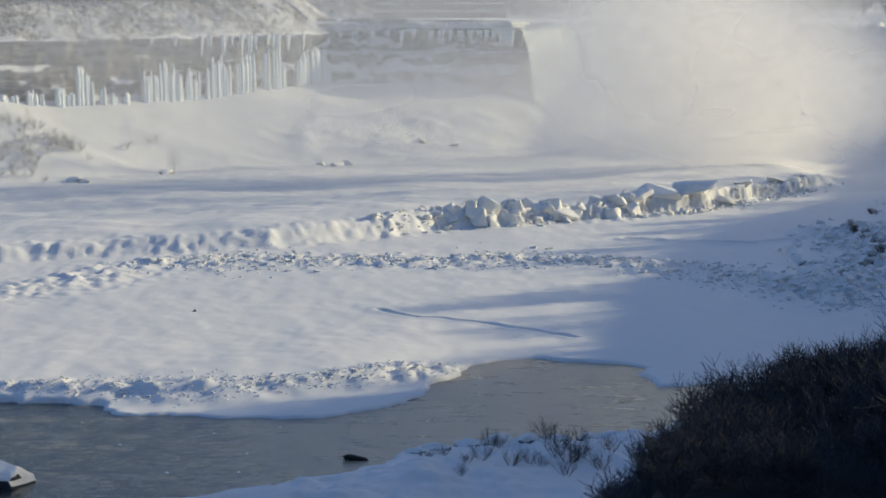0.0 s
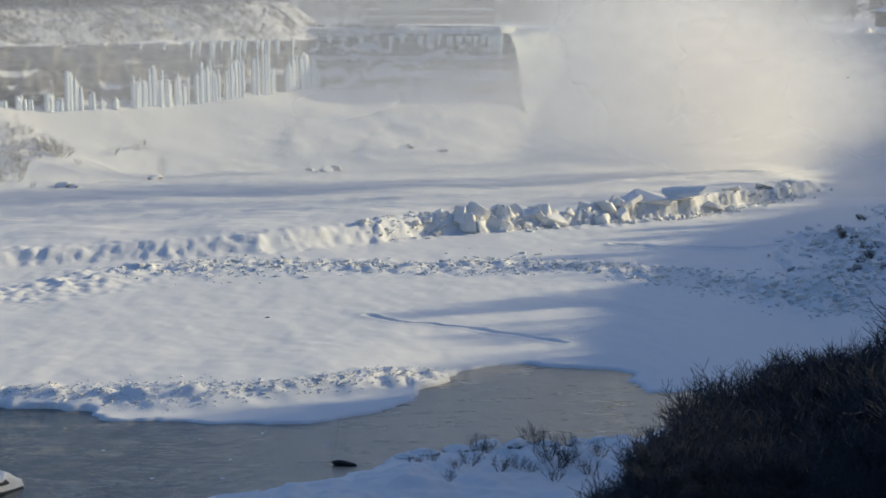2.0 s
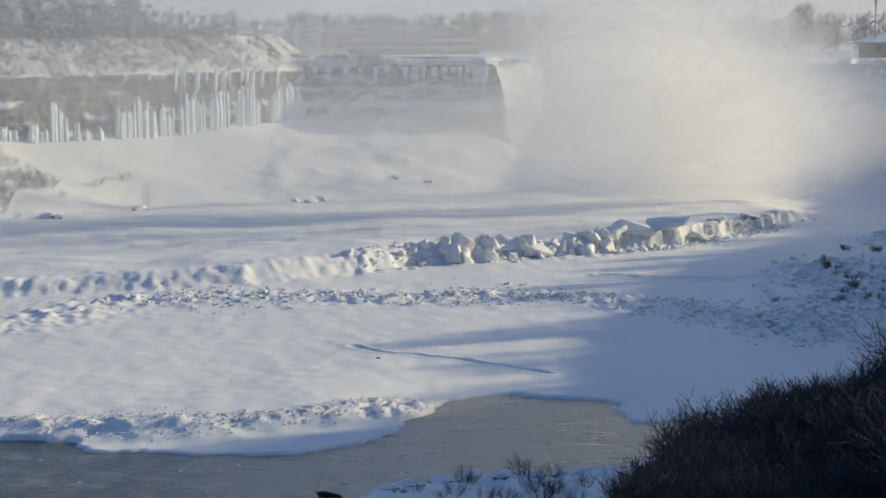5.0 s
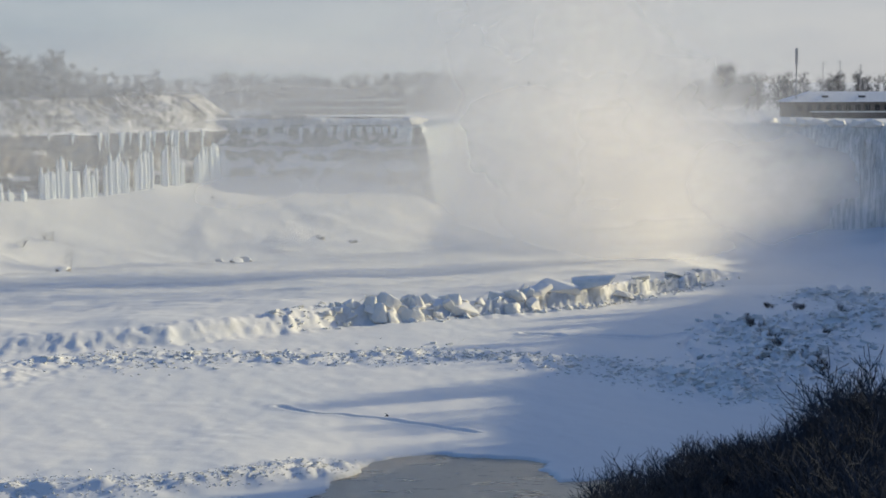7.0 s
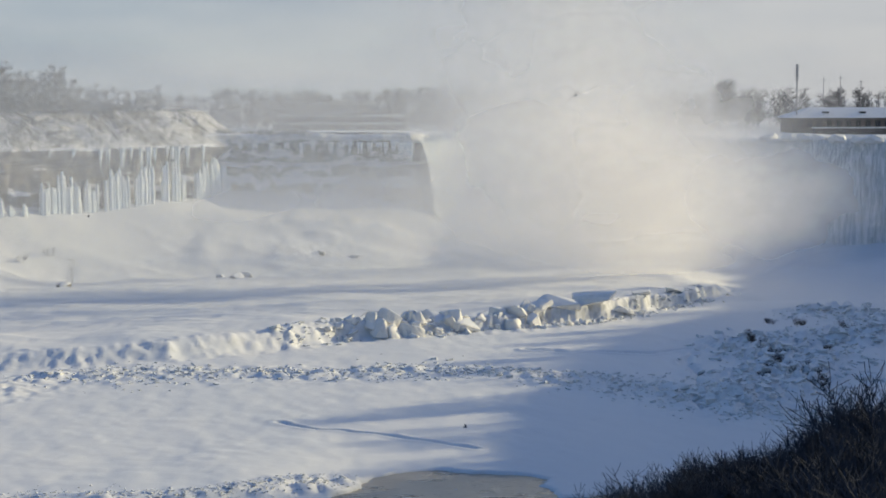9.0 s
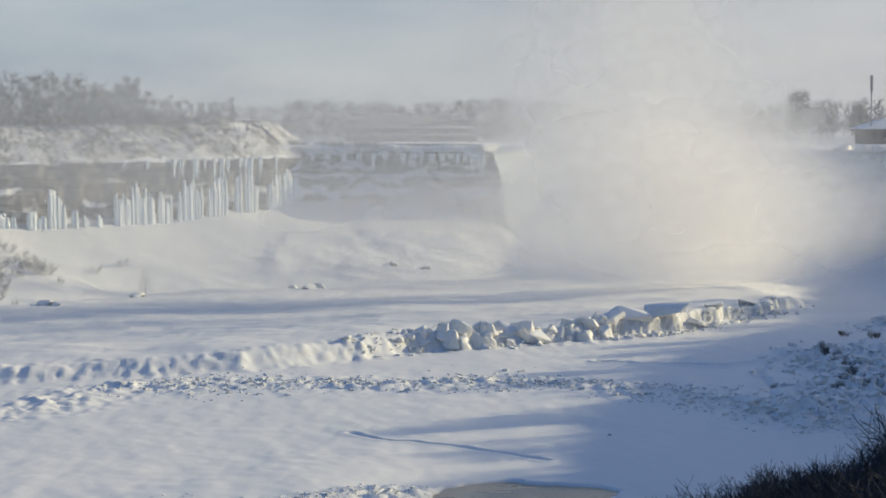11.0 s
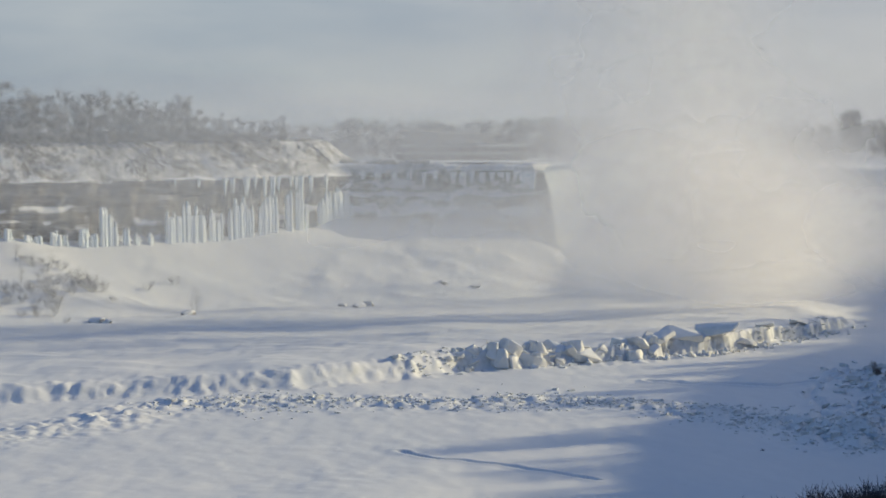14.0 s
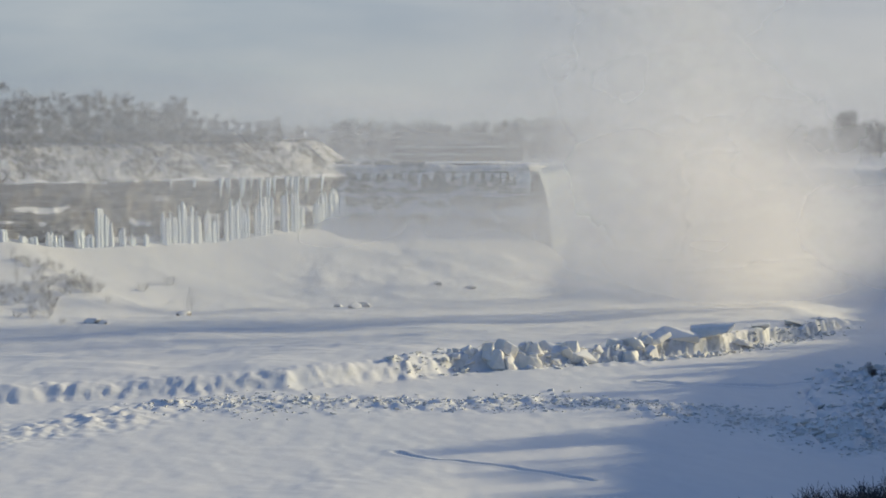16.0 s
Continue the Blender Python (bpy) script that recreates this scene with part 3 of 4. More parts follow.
def build_columns():
    # x on the plan, top height above the talus, width
    up = [(-153, 5, 1.6), (-147, 3, 2), (-144, 4, 1.6), (-138.5, 6, 3.0), (-135.5, 5, 1.6), (-129.5, 7, 2.6), (-126.5, 6, 2.0), (-122.5, 14, 3.0), (-120.2, 12, 2.4),
          (-116, 7, 1.6), (-112.5, 5, 1.4), (-108, 5, 1.4), (-101.5, 13, 2.4), (-98.8, 12, 2.6), (-96.2, 15, 2.6), (-93.6, 13, 2.4), (-91, 11, 2.0), (-87.5, 12, 2.2), (-85, 11, 2.4),
          (-81, 12, 1.6), (-78.6, 15, 2.6), (-76.4, 16, 2.4), (-74.2, 13, 1.8), (-70, 13, 2.4), (-68, 15, 2.6), (-65.8, 14, 2.2), (-60.5, 16, 2.0), (-56.8, 17, 2.4), (-54.2, 11, 1.6),
          (-48.5, 13, 2.0), (-46.4, 15, 2.2), (-44.2, 14, 2.4), (-42.4, 16, 2.2), (-40.8, 14, 2.0), (-39.4, 13, 2.0), (-38.2, 12, 2.2)]
    for k, (x, h, w) in enumerate(up):
        y = wall_at(x) - 3.2
        ob = new("ice_column", column_mesh(100 + k, h * 1.1, w * 1.35, False))
        ob.matrix_basis = pose(x, y, height(x, y) - 1.2, 0, 0, 40)
        tagged(ob, "blue-white frozen seepage column against the cliff", "ice column", "ice columns on the cliff")
    for k, (x, h, w) in enumerate([(-75, 9, 1.0), (-66.5, 14, 1.4), (-56.5, 16, 1.8), (-52.5, 8, 1.0), (-47, 9, 1.2), (-33, 4, 1.6), (-27, 3.5, 2), (-14, 4, 2.4), (-3, 5, 2), (8, 4, 2.6), (16, 5, 2), (24, 4, 2.4), (30, 5, 2), (35, 6, 2.6), (-83, 10, 1.2), (-80.5, 8, 1.2), (-76, 9, 1), (-72.5, 6, 1.2), (-69, 12, 1.6), (-64.5, 7, 1.2), (-60, 6, 1.4), (-58, 8, 1.2), (-100, 4, 1), (-92, 5, 1.2),
                                   (-20, 5, 1.6), (-8, 7, 1.2), (4, 5, 2), (12, 6, 1.2), (20, 5, 2.2), (27, 6, 1.6), (33, 8, 2.2), (37, 10, 2.4)]):
        ob = new("icicle", column_mesh(200 + k, h, w, True))
        y, z = (wall_at(x) - 1.6, 47.0) if x < -38 else (825.5 + (x - 0) * 0.08, 47.4)
        ob.matrix_basis = pose(x, y, z, 0, 0, 40 if x < -38 else 4)
        tagged(ob, "pale icicle hanging from a rock overhang", "icicle", "icicles on the cliff")


build_columns()


# ---- broken ice on the river ----
def chunk_mesh(name, seed, size, points=13, lean=0.25):
    """An angular lump of broken ice: flat fracture faces, snow where it lies level."""
    rs = random.Random(seed)
    bm = bmesh.new()
    for k in range(points):
        top = k % 2
        a, rad = rs.uniform(0, 6.283), rs.uniform(0.72, 1.0)
        x, y = rad * math.cos(a), rad * math.sin(a)
        z = (rs.uniform(0.72, 1.0) + lean * x) if top else rs.uniform(-0.5, 0.0)
        bm.verts.new((x * size[0] * (0.85 if top else 1.0), y * size[1] * (0.85 if top else 1.0), z * size[2]))
    hull = bmesh.ops.convex_hull(bm, input=bm.verts)
    bmesh.ops.delete(bm, geom=[v for v in set(hull["geom_unused"]) | set(hull["geom_interior"]) if isinstance(v, bmesh.types.BMVert)], context="VERTS")
    bmesh.ops.bevel(bm, geom=list(bm.edges), offset=0.09 * min(size), segments=1, profile=0.5, affect="EDGES")
    bmesh.ops.subdivide_edges(bm, edges=[e for e in bm.edges if e.calc_length() > 0.8], cuts=1, use_grid_fill=True)
    for v in bm.verts:
        v.co += noise.noise_vector(v.co * 0.8 + Vector((seed, 0, 0))) * 0.16
    bm.normal_update()
    me = bpy.data.meshes.new(name)
    for f in bm.faces:
        f.material_index = 1 if f.normal.z > 0.72 else 0
    bm.to_mesh(me)
    bm.free()
    me.materials.append(BLOCK)
    me.materials.append(SNOW)
    return me


def ridge_at(x):
    return float(np.interp(x, [p[0] for p in RIDGE], [p[1] for p in RIDGE]))


def build_ice_blocks():
    rs = random.Random(21)
    big = [chunk_mesh("ice_block", 300 + k, (rs.uniform(2.8, 5.0), rs.uniform(2.0, 3.4), rs.uniform(1.9, 3.2)), 17, rs.uniform(-0.25, 0.25)) for k in range(9)]
    small = [chunk_mesh("ice_block", 330 + k, (rs.uniform(1.0, 2.0), rs.uniform(0.8, 1.4), rs.uniform(0.8, 1.6)), 11, rs.uniform(-0.4, 0.4)) for k in range(6)]
    # the heaped middle of the ridge, then the fallen pieces before it
    x = 3.0
    while x < 66:
        for row in range(3):
            xx, yy = x + rs.uniform(-1.5, 1.5), ridge_at(x) + (3.4 * row - 2.0) + rs.uniform(-1.2, 1.2)
            heap = math.exp(-((x - 19) / 9) ** 2) + 0.8 * math.exp(-((x - 38) / 5) ** 2) + 0.9 * math.exp(-((x - 56) / 7) ** 2)
            s = rs.uniform(0.6, 1.3) * (0.42 + 0.85 * heap)
            ob = new("ice_block", big[rs.randrange(9)])
            ob.matrix_basis = pose(xx, yy, height(xx, yy) - 0.4 * s, rs.gauss(0, 14), rs.gauss(0, 14), rs.uniform(0, 360))
            tagged(scaled(ob, s), "snow-capped block of creamy river ice in a pressure ridge", "ice block", "blocks of the pressure ridge")
        x += rs.uniform(2.6, 6.4)
    for k in range(110):
        xx = rs.uniform(2, 96) if k < 90 else rs.uniform(96, 140)
        yy = ridge_at(xx) + rs.gauss(-3.0, 2.2)
        ob = new("ice_block", small[rs.randrange(6)])
        ob.matrix_basis = pose(xx, yy, height(xx, yy) - 0.15, rs.gauss(0, 22), rs.gauss(0, 22), rs.uniform(0, 360))
        tagged(scaled(ob, rs.uniform(0.4, 1.1)), "small fallen piece of river ice below the ridge", "ice block", "fallen pieces below the ridge")
    for k, (x, y, long, rx, ry, rz) in enumerate(((70, 580, 1.15, 10, 12, 8), (80, 584, 1.25, 8, -7, -14), (62, 573, 0.9, 14, -16, 20), (90, 592, 0.8, 6, 10, 30), (33, 556, 0.9, 16, 20, -10),
                                                  (24, 555, 0.8, 22, -18, 24), (98, 607, 0.8, 8, -5, 40), (112, 626, 0.8, 6, 4, 44))):
        ob = new("ice_slab", chunk_mesh("ice_slab", 360 + k, (7.5, 3.6, 1.7), 15, 0.0))
        ob.matrix_basis = pose(x, y, height(x, y) + 0.5, rx, ry, rz)
        tagged(scaled(ob, long), "large tilted slab of snow-covered ice", "ice slab", "tilted slabs")


def scatter_rubble(name, line, count, wide, sizes, seed, label):
    rs = random.Random(seed)
    seg = [(Vector(a), Vector(b)) for a, b in zip(line, line[1:])]
    lens = [(b - a).length for a, b in seg]
    xs, ys = [], []
    for _ in range(count):
        a, b = rs.choices(seg, lens)[0]
        p = a.lerp(b, rs.random())
        xs.append(p.x + rs.gauss(0, wide))
        ys.append(p.y + rs.gauss(0, wide) * (1.0 + 0.6 * math.sin(p.x * 0.11)))
    zs = land(np.array(xs), np.array(ys))
    s = Soup()
    for x, y, z in zip(xs, ys, zs):
        if z < 0.2:
            continue
        k = rs.uniform(*sizes) * (0.6 + rs.random() ** 3)
        m = Matrix.Translation((x, y, z + k * 0.12)) @ Euler((rs.gauss(0, 0.22), rs.gauss(0, 0.22), rs.uniform(0, 6.3))).to_matrix().to_4x4()
        a, b, c = k * rs.uniform(0.5, 1.3), k * rs.uniform(0.4, 0.9), k * rs.uniform(0.12, 0.32)
        vs = [m @ Vector((sx * a * rs.uniform(0.7, 1), sy * b * rs.uniform(0.7, 1), sz * c)) for sz in (-1, 1) for sx, sy in ((-1, -1), (1, -1), (1, 1), (-1, 1))]
        s.add(vs, [(3, 2, 1, 0), (4, 5, 6, 7), (0, 1, 5, 4), (1, 2, 6, 5), (2, 3, 7, 6), (3, 0, 4, 7)])
    tagged(new(name, s.mesh(name, SNOW)), label, "ice rubble", kind="stuff")


build_ice_blocks()
scatter_rubble("ice_rubble", RUBBLE[3:], 3000, 6.5, (0.25, 0.75), 31, "low ridge of broken snowy ice floes")
scatter_rubble("ice_rubble", JAM, 1900, 10.0, (0.4, 1.5), 32, "jumbled jam of broken bluish ice floes")
scatter_rubble("ice_rubble", PILE[1:], 1500, 2.6, (0.12, 0.34), 33, "bank of crushed ice along the open water")
scatter_rubble("ice_rubble", RIDGE[4:11], 500, 3.0, (0.35, 1.0), 34, "crumbled ice along the pressure ridge")


# ---- trees and scrub ----
def build_woods():
    rs = random.Random(51)
    kinds = [tree_meshes(400 + k, 19, GREY_BARK, 0.007, 3, 3, 0.0, 0.66, 0.026) for k in range(4)]
    n = 0
    for row, (back, lo, hi) in enumerate(((23, 0.42, 0.62), (30, 0.5, 0.78), (40, 0.6, 0.98))):
        x = -215.0
        while x < -68:
            x += rs.uniform(2.2, 4.6)
            big = 1.0 + 0.35 * math.exp(-((x + 150) / 22) ** 2)
            s = rs.uniform(lo, hi) * big * (1.0 if x < -95 else 0.72)
            y = wall_at(x) + back + rs.uniform(-4, 4)
            if x > -84 and row == 2:
                continue
            scaled(make_tree(kinds[n % 4], pose(x, y, 61.0, 0, 0, rs.uniform(0, 360)),
                             "leafless frosted tree on the snowy island top", "trees on the island"), s)
            n += 1
    # scrub on the slope above the rock, and on the talus
    tw = [shrub_mesh(430 + k, 2.8, GREY_BARK, 8, 1, 3, 0.06, 0.7) for k in range(3)]
    scrub = Soup()

    def tuft(x, y, z, k):
        src = tw[rs.randrange(3)]
        m = pose(x, y, z, 0, 0, rs.uniform(0, 360)) @ Matrix.Scale(k, 4)
        scrub.add([m @ v.co for v in src.vertices], [tuple(p.vertices) for p in src.polygons])

    for k in range(420):
        x, u = rs.uniform(-185, -46), rs.random() ** 0.8
        tuft(x, wall_at(x) + 1 + 17 * u, 48.0 + 11.5 * u, rs.uniform(0.3, 0.85))
    for k in range(380):
        x = rs.uniform(-200, -64)
        tuft(x, wall_at(x) + rs.uniform(18, 34), 60.6, rs.uniform(0.7, 1.9) * (1.0 if x < -90 else 0.7))
    for k in range(130):
        x = rs.uniform(-46, 26)
        tuft(x, 826 + 0.08 * x + rs.uniform(2.5, 9), 50.3, rs.uniform(0.4, 1.1) * (1.0 if x < -5 else 0.5))
    for k in range(150):
        x = rs.uniform(-36, 36)
        tuft(x, 826.5 + 0.07 * x + rs.uniform(0.0, 2), rs.uniform(22, 46), rs.uniform(0.4, 0.9))
    tagged(new("cliff_scrub", scrub.mesh("cliff_scrub", GREY_BARK)), "frosted bare scrub on snowy cliff ledges", "scrub", kind="stuff")
    spots = [(rs.gauss(-135, 8), rs.gauss(668, 12)) for _ in range(38)] + [(-146 + k * 2.2, 690 + rs.uniform(-6, 6)) for k in range(14)] + \
            [(-121, 690), (-118, 684), (-126, 676), (-104, 700), (-96, 712), (-113, 679)]
    bushy = [shrub_mesh(440 + k, 3.0, GREY_BARK, 6, 2, 2, 0.034, 0.9, 0.6, 0.08) for k in range(3)]
    for k, (x, y) in enumerate(spots):
        scaled(thing_shrub(bushy[k % 3], x, y, height(x, y), rs, "bare brown shrub poking through snowy talus", "shrubs on the talus"), rs.uniform(0.7, 1.6))
    sap = tree_meshes(460, 8, GREY_BARK, 0.012, 2, 3, 0.1)
    for x, y, s in ((-85.5, 688, 1.15), (-87, 691, 0.8), (-143, 676, 1.0), (-136, 692, 0.9), (-148, 690, 1.1), (-128, 668, 0.6), (-126, 690, 0.7)):
        scaled(make_tree(sap, pose(x, y, height(x, y), 0, 0, rs.uniform(0, 360)), "thin bare sapling on the snowy talus", "saplings on the talus"), s)


def thing_shrub(mesh, x, y, z, rs, label, group, name="shrub"):
    ob = new(name, mesh)
    ob.matrix_basis = pose(x, y, z, 0, 0, rs.uniform(0, 360))
    return tagged(ob, label, "shrub", group)


build_woods()


WEED = bark_material("dry_brown_weed_stalks", (0.05, 0.042, 0.036), (0.12, 0.10, 0.085))


def build_bank_wood():
    """The dark thicket on the near slope, and weeds on the snowy bank."""
    rs = random.Random(61)
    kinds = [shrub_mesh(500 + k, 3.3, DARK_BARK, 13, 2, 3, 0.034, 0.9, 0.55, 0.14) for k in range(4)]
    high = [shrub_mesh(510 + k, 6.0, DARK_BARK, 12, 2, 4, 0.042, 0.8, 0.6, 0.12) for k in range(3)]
    n = 0
    inner = Soup()
    for y in np.arange(128, 264, 4.6):
        x = -4.0
        while x < 66:
            x += rs.uniform(2.3, 3.6) if y > 178 else rs.uniform(3.6, 5.0)
            xx, yy = x + rs.uniform(-1, 1), y + rs.uniform(-2.3, 2.3)
            d, side, _ = along(np.array([xx]), np.array([yy]), SHORE)
            past = float(d[0] - wood_line(np.array([xx]))[0])
            if side[0] > 0 or past < -1.5 or xx < yy * 0.05 or xx > yy * 0.30:
                continue
            s = rs.uniform(0.75, 1.15) * min(1.0, 0.38 + max(past, 0) / 34) * (1.0 - 0.35 * float(smooth(yy, 195, 225))) * (1.0 + 1.1 * float(smooth(xx / yy, 0.22, 0.30)))
            grown = xx / yy > 0.24
            if y > 178:
                scaled(thing_shrub(high[n % 3] if grown else kinds[n % 4], xx, yy, height(xx, yy) - 0.2, rs, "dark leafless thicket bush on the shaded slope", "thicket on the near slope", "thicket_bush"), s * 0.47 if grown else s)
            else:
                m = pose(xx, yy, height(xx, yy) - 0.2, 0, 0, rs.uniform(0, 360)) @ Matrix.Scale(s * 1.1, 4)
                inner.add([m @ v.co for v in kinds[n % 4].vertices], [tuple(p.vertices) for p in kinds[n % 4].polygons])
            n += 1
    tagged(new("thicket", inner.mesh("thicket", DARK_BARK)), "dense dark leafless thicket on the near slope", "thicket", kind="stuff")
    weeds = [shrub_mesh(520 + k, 2.4, WEED, 14, 1, 3, 0.024, 0.75, 0.42, 0.1) for k in range(3)]
    for k, (x, y, s) in enumerate([(8, 268, 0.8), (9.5, 277, 0.9), (12, 264, 0.8), (17.5, 278, 1.0), (18.5, 268, 1.25), (20, 266, 1.2), (21.5, 267, 0.9), (14.5, 265, 0.7), (6, 262, 0.5), (16, 264, 0.6),
                                   (22.5, 279, 0.7), (0.5, 270, 0.6), (3, 274, 0.5), (26, 270, 0.8), (24, 262, 0.8), (11, 279, 0.6), (5, 256, 0.5), (19, 258, 0.7)]):
        scaled(thing_shrub(weeds[k % 3], x, y, height(x, y), rs, "dry bare weeds standing in bank snow", "weeds on the bank"), s * 1.4)
    lumps = [stone_mesh("bank_stone", 540 + k, (2.6, 1.5, 1.2), (ROCK, SNOW), cap=-0.05, sub=3) for k in range(3)]
    for k, (x, y, s) in enumerate([(2, 280, 0.9), (7, 282.5, 1.0), (11, 283.5, 1.2), (16, 283, 1.1), (19.5, 280.5, 0.8), (24, 283, 0.8), (28, 286.5, 1.0), (31, 288, 0.8), (15, 277, 0.8), (-1, 277.5, 0.6)]):
        ob = new("bank_stone", lumps[k % 3])
        ob.matrix_basis = pose(x, y, height(x, y) + 0.2, 0, 0, rs.uniform(-20, 20))
        tagged(scaled(ob, s), "snow-covered stone at the water's edge", "stone", "stones on the bank")
    log = new("boulder", stone_mesh("boulder", 560, (2.1, 0.8, 0.9), (bark_material("wet_black_rock", (0.012, 0.012, 0.012), (0.03, 0.03, 0.03)),)))
    log.matrix_basis = pose(-9.6, 275.0, -0.1, 0, 0, -8)
    tagged(log, "wet black boulder in shallow river water", "boulder")
    left = new("boulder", stone_mesh("boulder", 561, (4.6, 4.0, 3.6), (DARK_BARK, SNOW), cap=0.25, sub=3))
    left.matrix_basis = pose(-55.6, 262.5, 0.2, 0, 0, 20)
    tagged(left, "dark boulder with a thick snow cap in the river", "boulder")
    for k, (x, y, s) in enumerate([(-113, 650, 1.0), (-109.5, 647, 0.6), (-86.5, 678, 0.8), (-30, 716, 0.9), (-27, 722, 0.8), (-36, 718, 0.6), (0, 760, 0.7), (12, 762, 0.6)]):
        ob = new("talus_boulder", stone_mesh("talus_boulder", 570 + k, (4.5, 3, 2.8), (ROCK, SNOW), cap=0.3, sub=2))
        ob.matrix_basis = pose(x, y, height(x, y) + 0.1 * s, 0, 0, rs.uniform(0, 180))
        tagged(scaled(ob, s), "snow-topped grey boulder at the talus foot", "boulder", "boulders on the talus")


build_bank_wood()


def build_jam_weeds():
    rs = random.Random(65)
    weed = [shrub_mesh(525 + k, 2.4, WEED, 8, 1, 4, 0.05, 0.8) for k in range(2)]
    for k, (x, y) in enumerate(JAM_WEEDS):
        # extra clumps beyond the real brush stand in for shaded crevices between floes
        for j in range(4):
            xx, yy = x + rs.gauss(0, 1.0), y + rs.gauss(0, 3.0)
            scaled(thing_shrub(weed[k % 2], xx, yy, height(xx, yy), rs, "dark brush caught among jammed ice floes, thickened for dark crevices", "brush in the ice jam"), rs.uniform(0.5, 1.0))


build_jam_weeds()


def build_far():
    """Woods, a long low building, masts and terraces beyond the upper river."""
    rs = random.Random(71)
    base = []
    for k in range(4):
        a, b = tree_meshes(600 + k, 24, FAR_BARK, 0.010, 2, 3, 0.0, 0.7, 0.10)
        vs = [v.co.copy() for me in (a, b) for v in me.vertices]
        fs, off = [], 0
        for me in (a, b):
            fs += [tuple(off + i for i in p.vertices) for p in me.polygons]
            off += len(me.vertices)
        base.append((np.array(vs), fs))
        bpy.data.meshes.remove(a)
        bpy.data.meshes.remove(b)

    def wood(label, spots):
        s = Soup()
        for x, y, z, k in spots:
            vs, fs = base[rs.randrange(4)]
            a = rs.uniform(0, 6.283)
            c, sn = math.cos(a) * k, math.sin(a) * k
            w = np.stack([vs[:, 0] * c - vs[:, 1] * sn + x, vs[:, 0] * sn + vs[:, 1] * c + y, vs[:, 2] * k + z], 1)
            s.add(w.tolist(), fs)
        tagged(new("far_wood", s.mesh("far_wood", FAR_BARK)), label, "wood", kind="stuff")

    spots = []
    for k in range(230):
        x = -140 + 350 * (k + rs.random()) / 230
        tall = 0.66 + 0.18 * smooth(x, -75, -40) + 0.10 * float(fbm(np.array([x]), np.array([3.0]), 30, 3, 33)[0]) - 0.12 * smooth(x, 60, 130)
        spots.append((x, rs.uniform(1045, 1150), 49.5, float(tall) * rs.uniform(0.8, 1.1)))
    spots += [(rs.uniform(-140, 210), rs.uniform(1040, 1060), 49.3, rs.uniform(0.3, 0.5)) for _ in range(110)]
    wood("hazy leafless wood on the far shore", spots)
    wood("dark leafless wood behind the riverside hall", [(200 + 215 * (k + rs.random()) / 110, rs.uniform(1090, 1190), 50, rs.uniform(0.66, 0.92)) for k in range(110)]
         + [(236 + rs.uniform(-7, 7), 1150 + rs.uniform(-9, 9), 53, rs.uniform(0.85, 0.98)) for k in range(10)])

    wall = bark_material("brown_stone_wall", (0.10, 0.085, 0.075), (0.16, 0.14, 0.12))
    dark = bark_material("dark_window_glass", (0.02, 0.022, 0.026), (0.03, 0.032, 0.036))
    steel = bark_material("grey_galvanised_steel", (0.22, 0.22, 0.23), (0.32, 0.32, 0.33))
    hall = empty("riverside_hall", pose(262, 1000, 48.5), "long brown riverside hall with a snow-covered hipped roof", "building")
    s = Soup()
    s.box(-24, 0, -2, 80, 26, 7.2)
    part("wall", s.mesh("wall", wall), hall)
    s = Soup()
    s.add([(-27, -2, 7), (83, -2, 7), (83, 28, 7), (-27, 28, 7), (-12, 10, 12.2), (70, 10, 12.2), (70, 16, 12.2), (-12, 16, 12.2)],
          [(0, 1, 5, 4), (1, 2, 6, 5), (2, 3, 7, 6), (3, 0, 4, 7), (4, 5, 6, 7), (3, 2, 1, 0)])
    part("roof", s.mesh("roof", SNOW), hall, "snow-covered hipped roof")
    s = Soup()
    s.box(-1.3, -0.15, 0, 1.3, 0.1, 3.4)
    pane = s.mesh("window", dark)
    for k in range(20):
        part("window", pane, hall, "", pose(-20 + k * 5.0, 0, 2.2))
    s = Soup()
    s.box(-1.6, 3, 0, 1.6, 6.5, 1.4)
    vent = s.mesh("roof_vent", dark)
    for x in (-6, 13, 36):
        part("roof_vent", vent, hall, "dark roof vent", pose(x, 0, 8.8))
    lot = empty("terrace_wall", pose(262, 960, 48.6), "low dark stone terrace wall with snow on top", "wall")
    s = Soup()
    s.box(-22, 0, -2, 90, 4, 2.2)
    part("wall", s.mesh("wall", wall), lot)
    s = Soup()
    s.box(-22.3, -0.3, 2.2, 90.3, 9, 2.7)
    part("snow_cap", s.mesh("snow_cap", SNOW), lot, "thick snow on the wall")

    mast = empty("mast", pose(240.7, 1002, 48), "tall slender mast with a thicker top", "mast")
    s = Soup()
    s.tube((0, 0, 0), (0, 0, 27), 0.5, 0.35, 8)
    part("pole", s.mesh("pole", steel), mast)
    s = Soup()
    s.tube((0, 0, 26.5), (0, 0, 34.5), 0.75, 0.75, 8)
    part("antenna", s.mesh("antenna", steel), mast, "thick grey antenna drum")
    s = Soup()
    s.tube((0, 0, 0), (0, 0, 26), 0.28, 0.16, 6)
    rod = s.mesh("pole", steel)
    s = Soup()
    s.tube((-1.2, 0, 25), (1.2, 0, 25), 0.12, 0.12, 4)
    arm = s.mesh("lamp_arm", steel)
    for x, h in ((264, 0), (273, 1), (284, -1), (300, 0)):
        p = empty("light_pole", pose(x, 1040, 50 + h), "thin tall lamp pole behind the hall", "lamp pole", "lamp poles behind the hall")
        part("pole", rod, p)
        part("lamp_arm", arm, p)
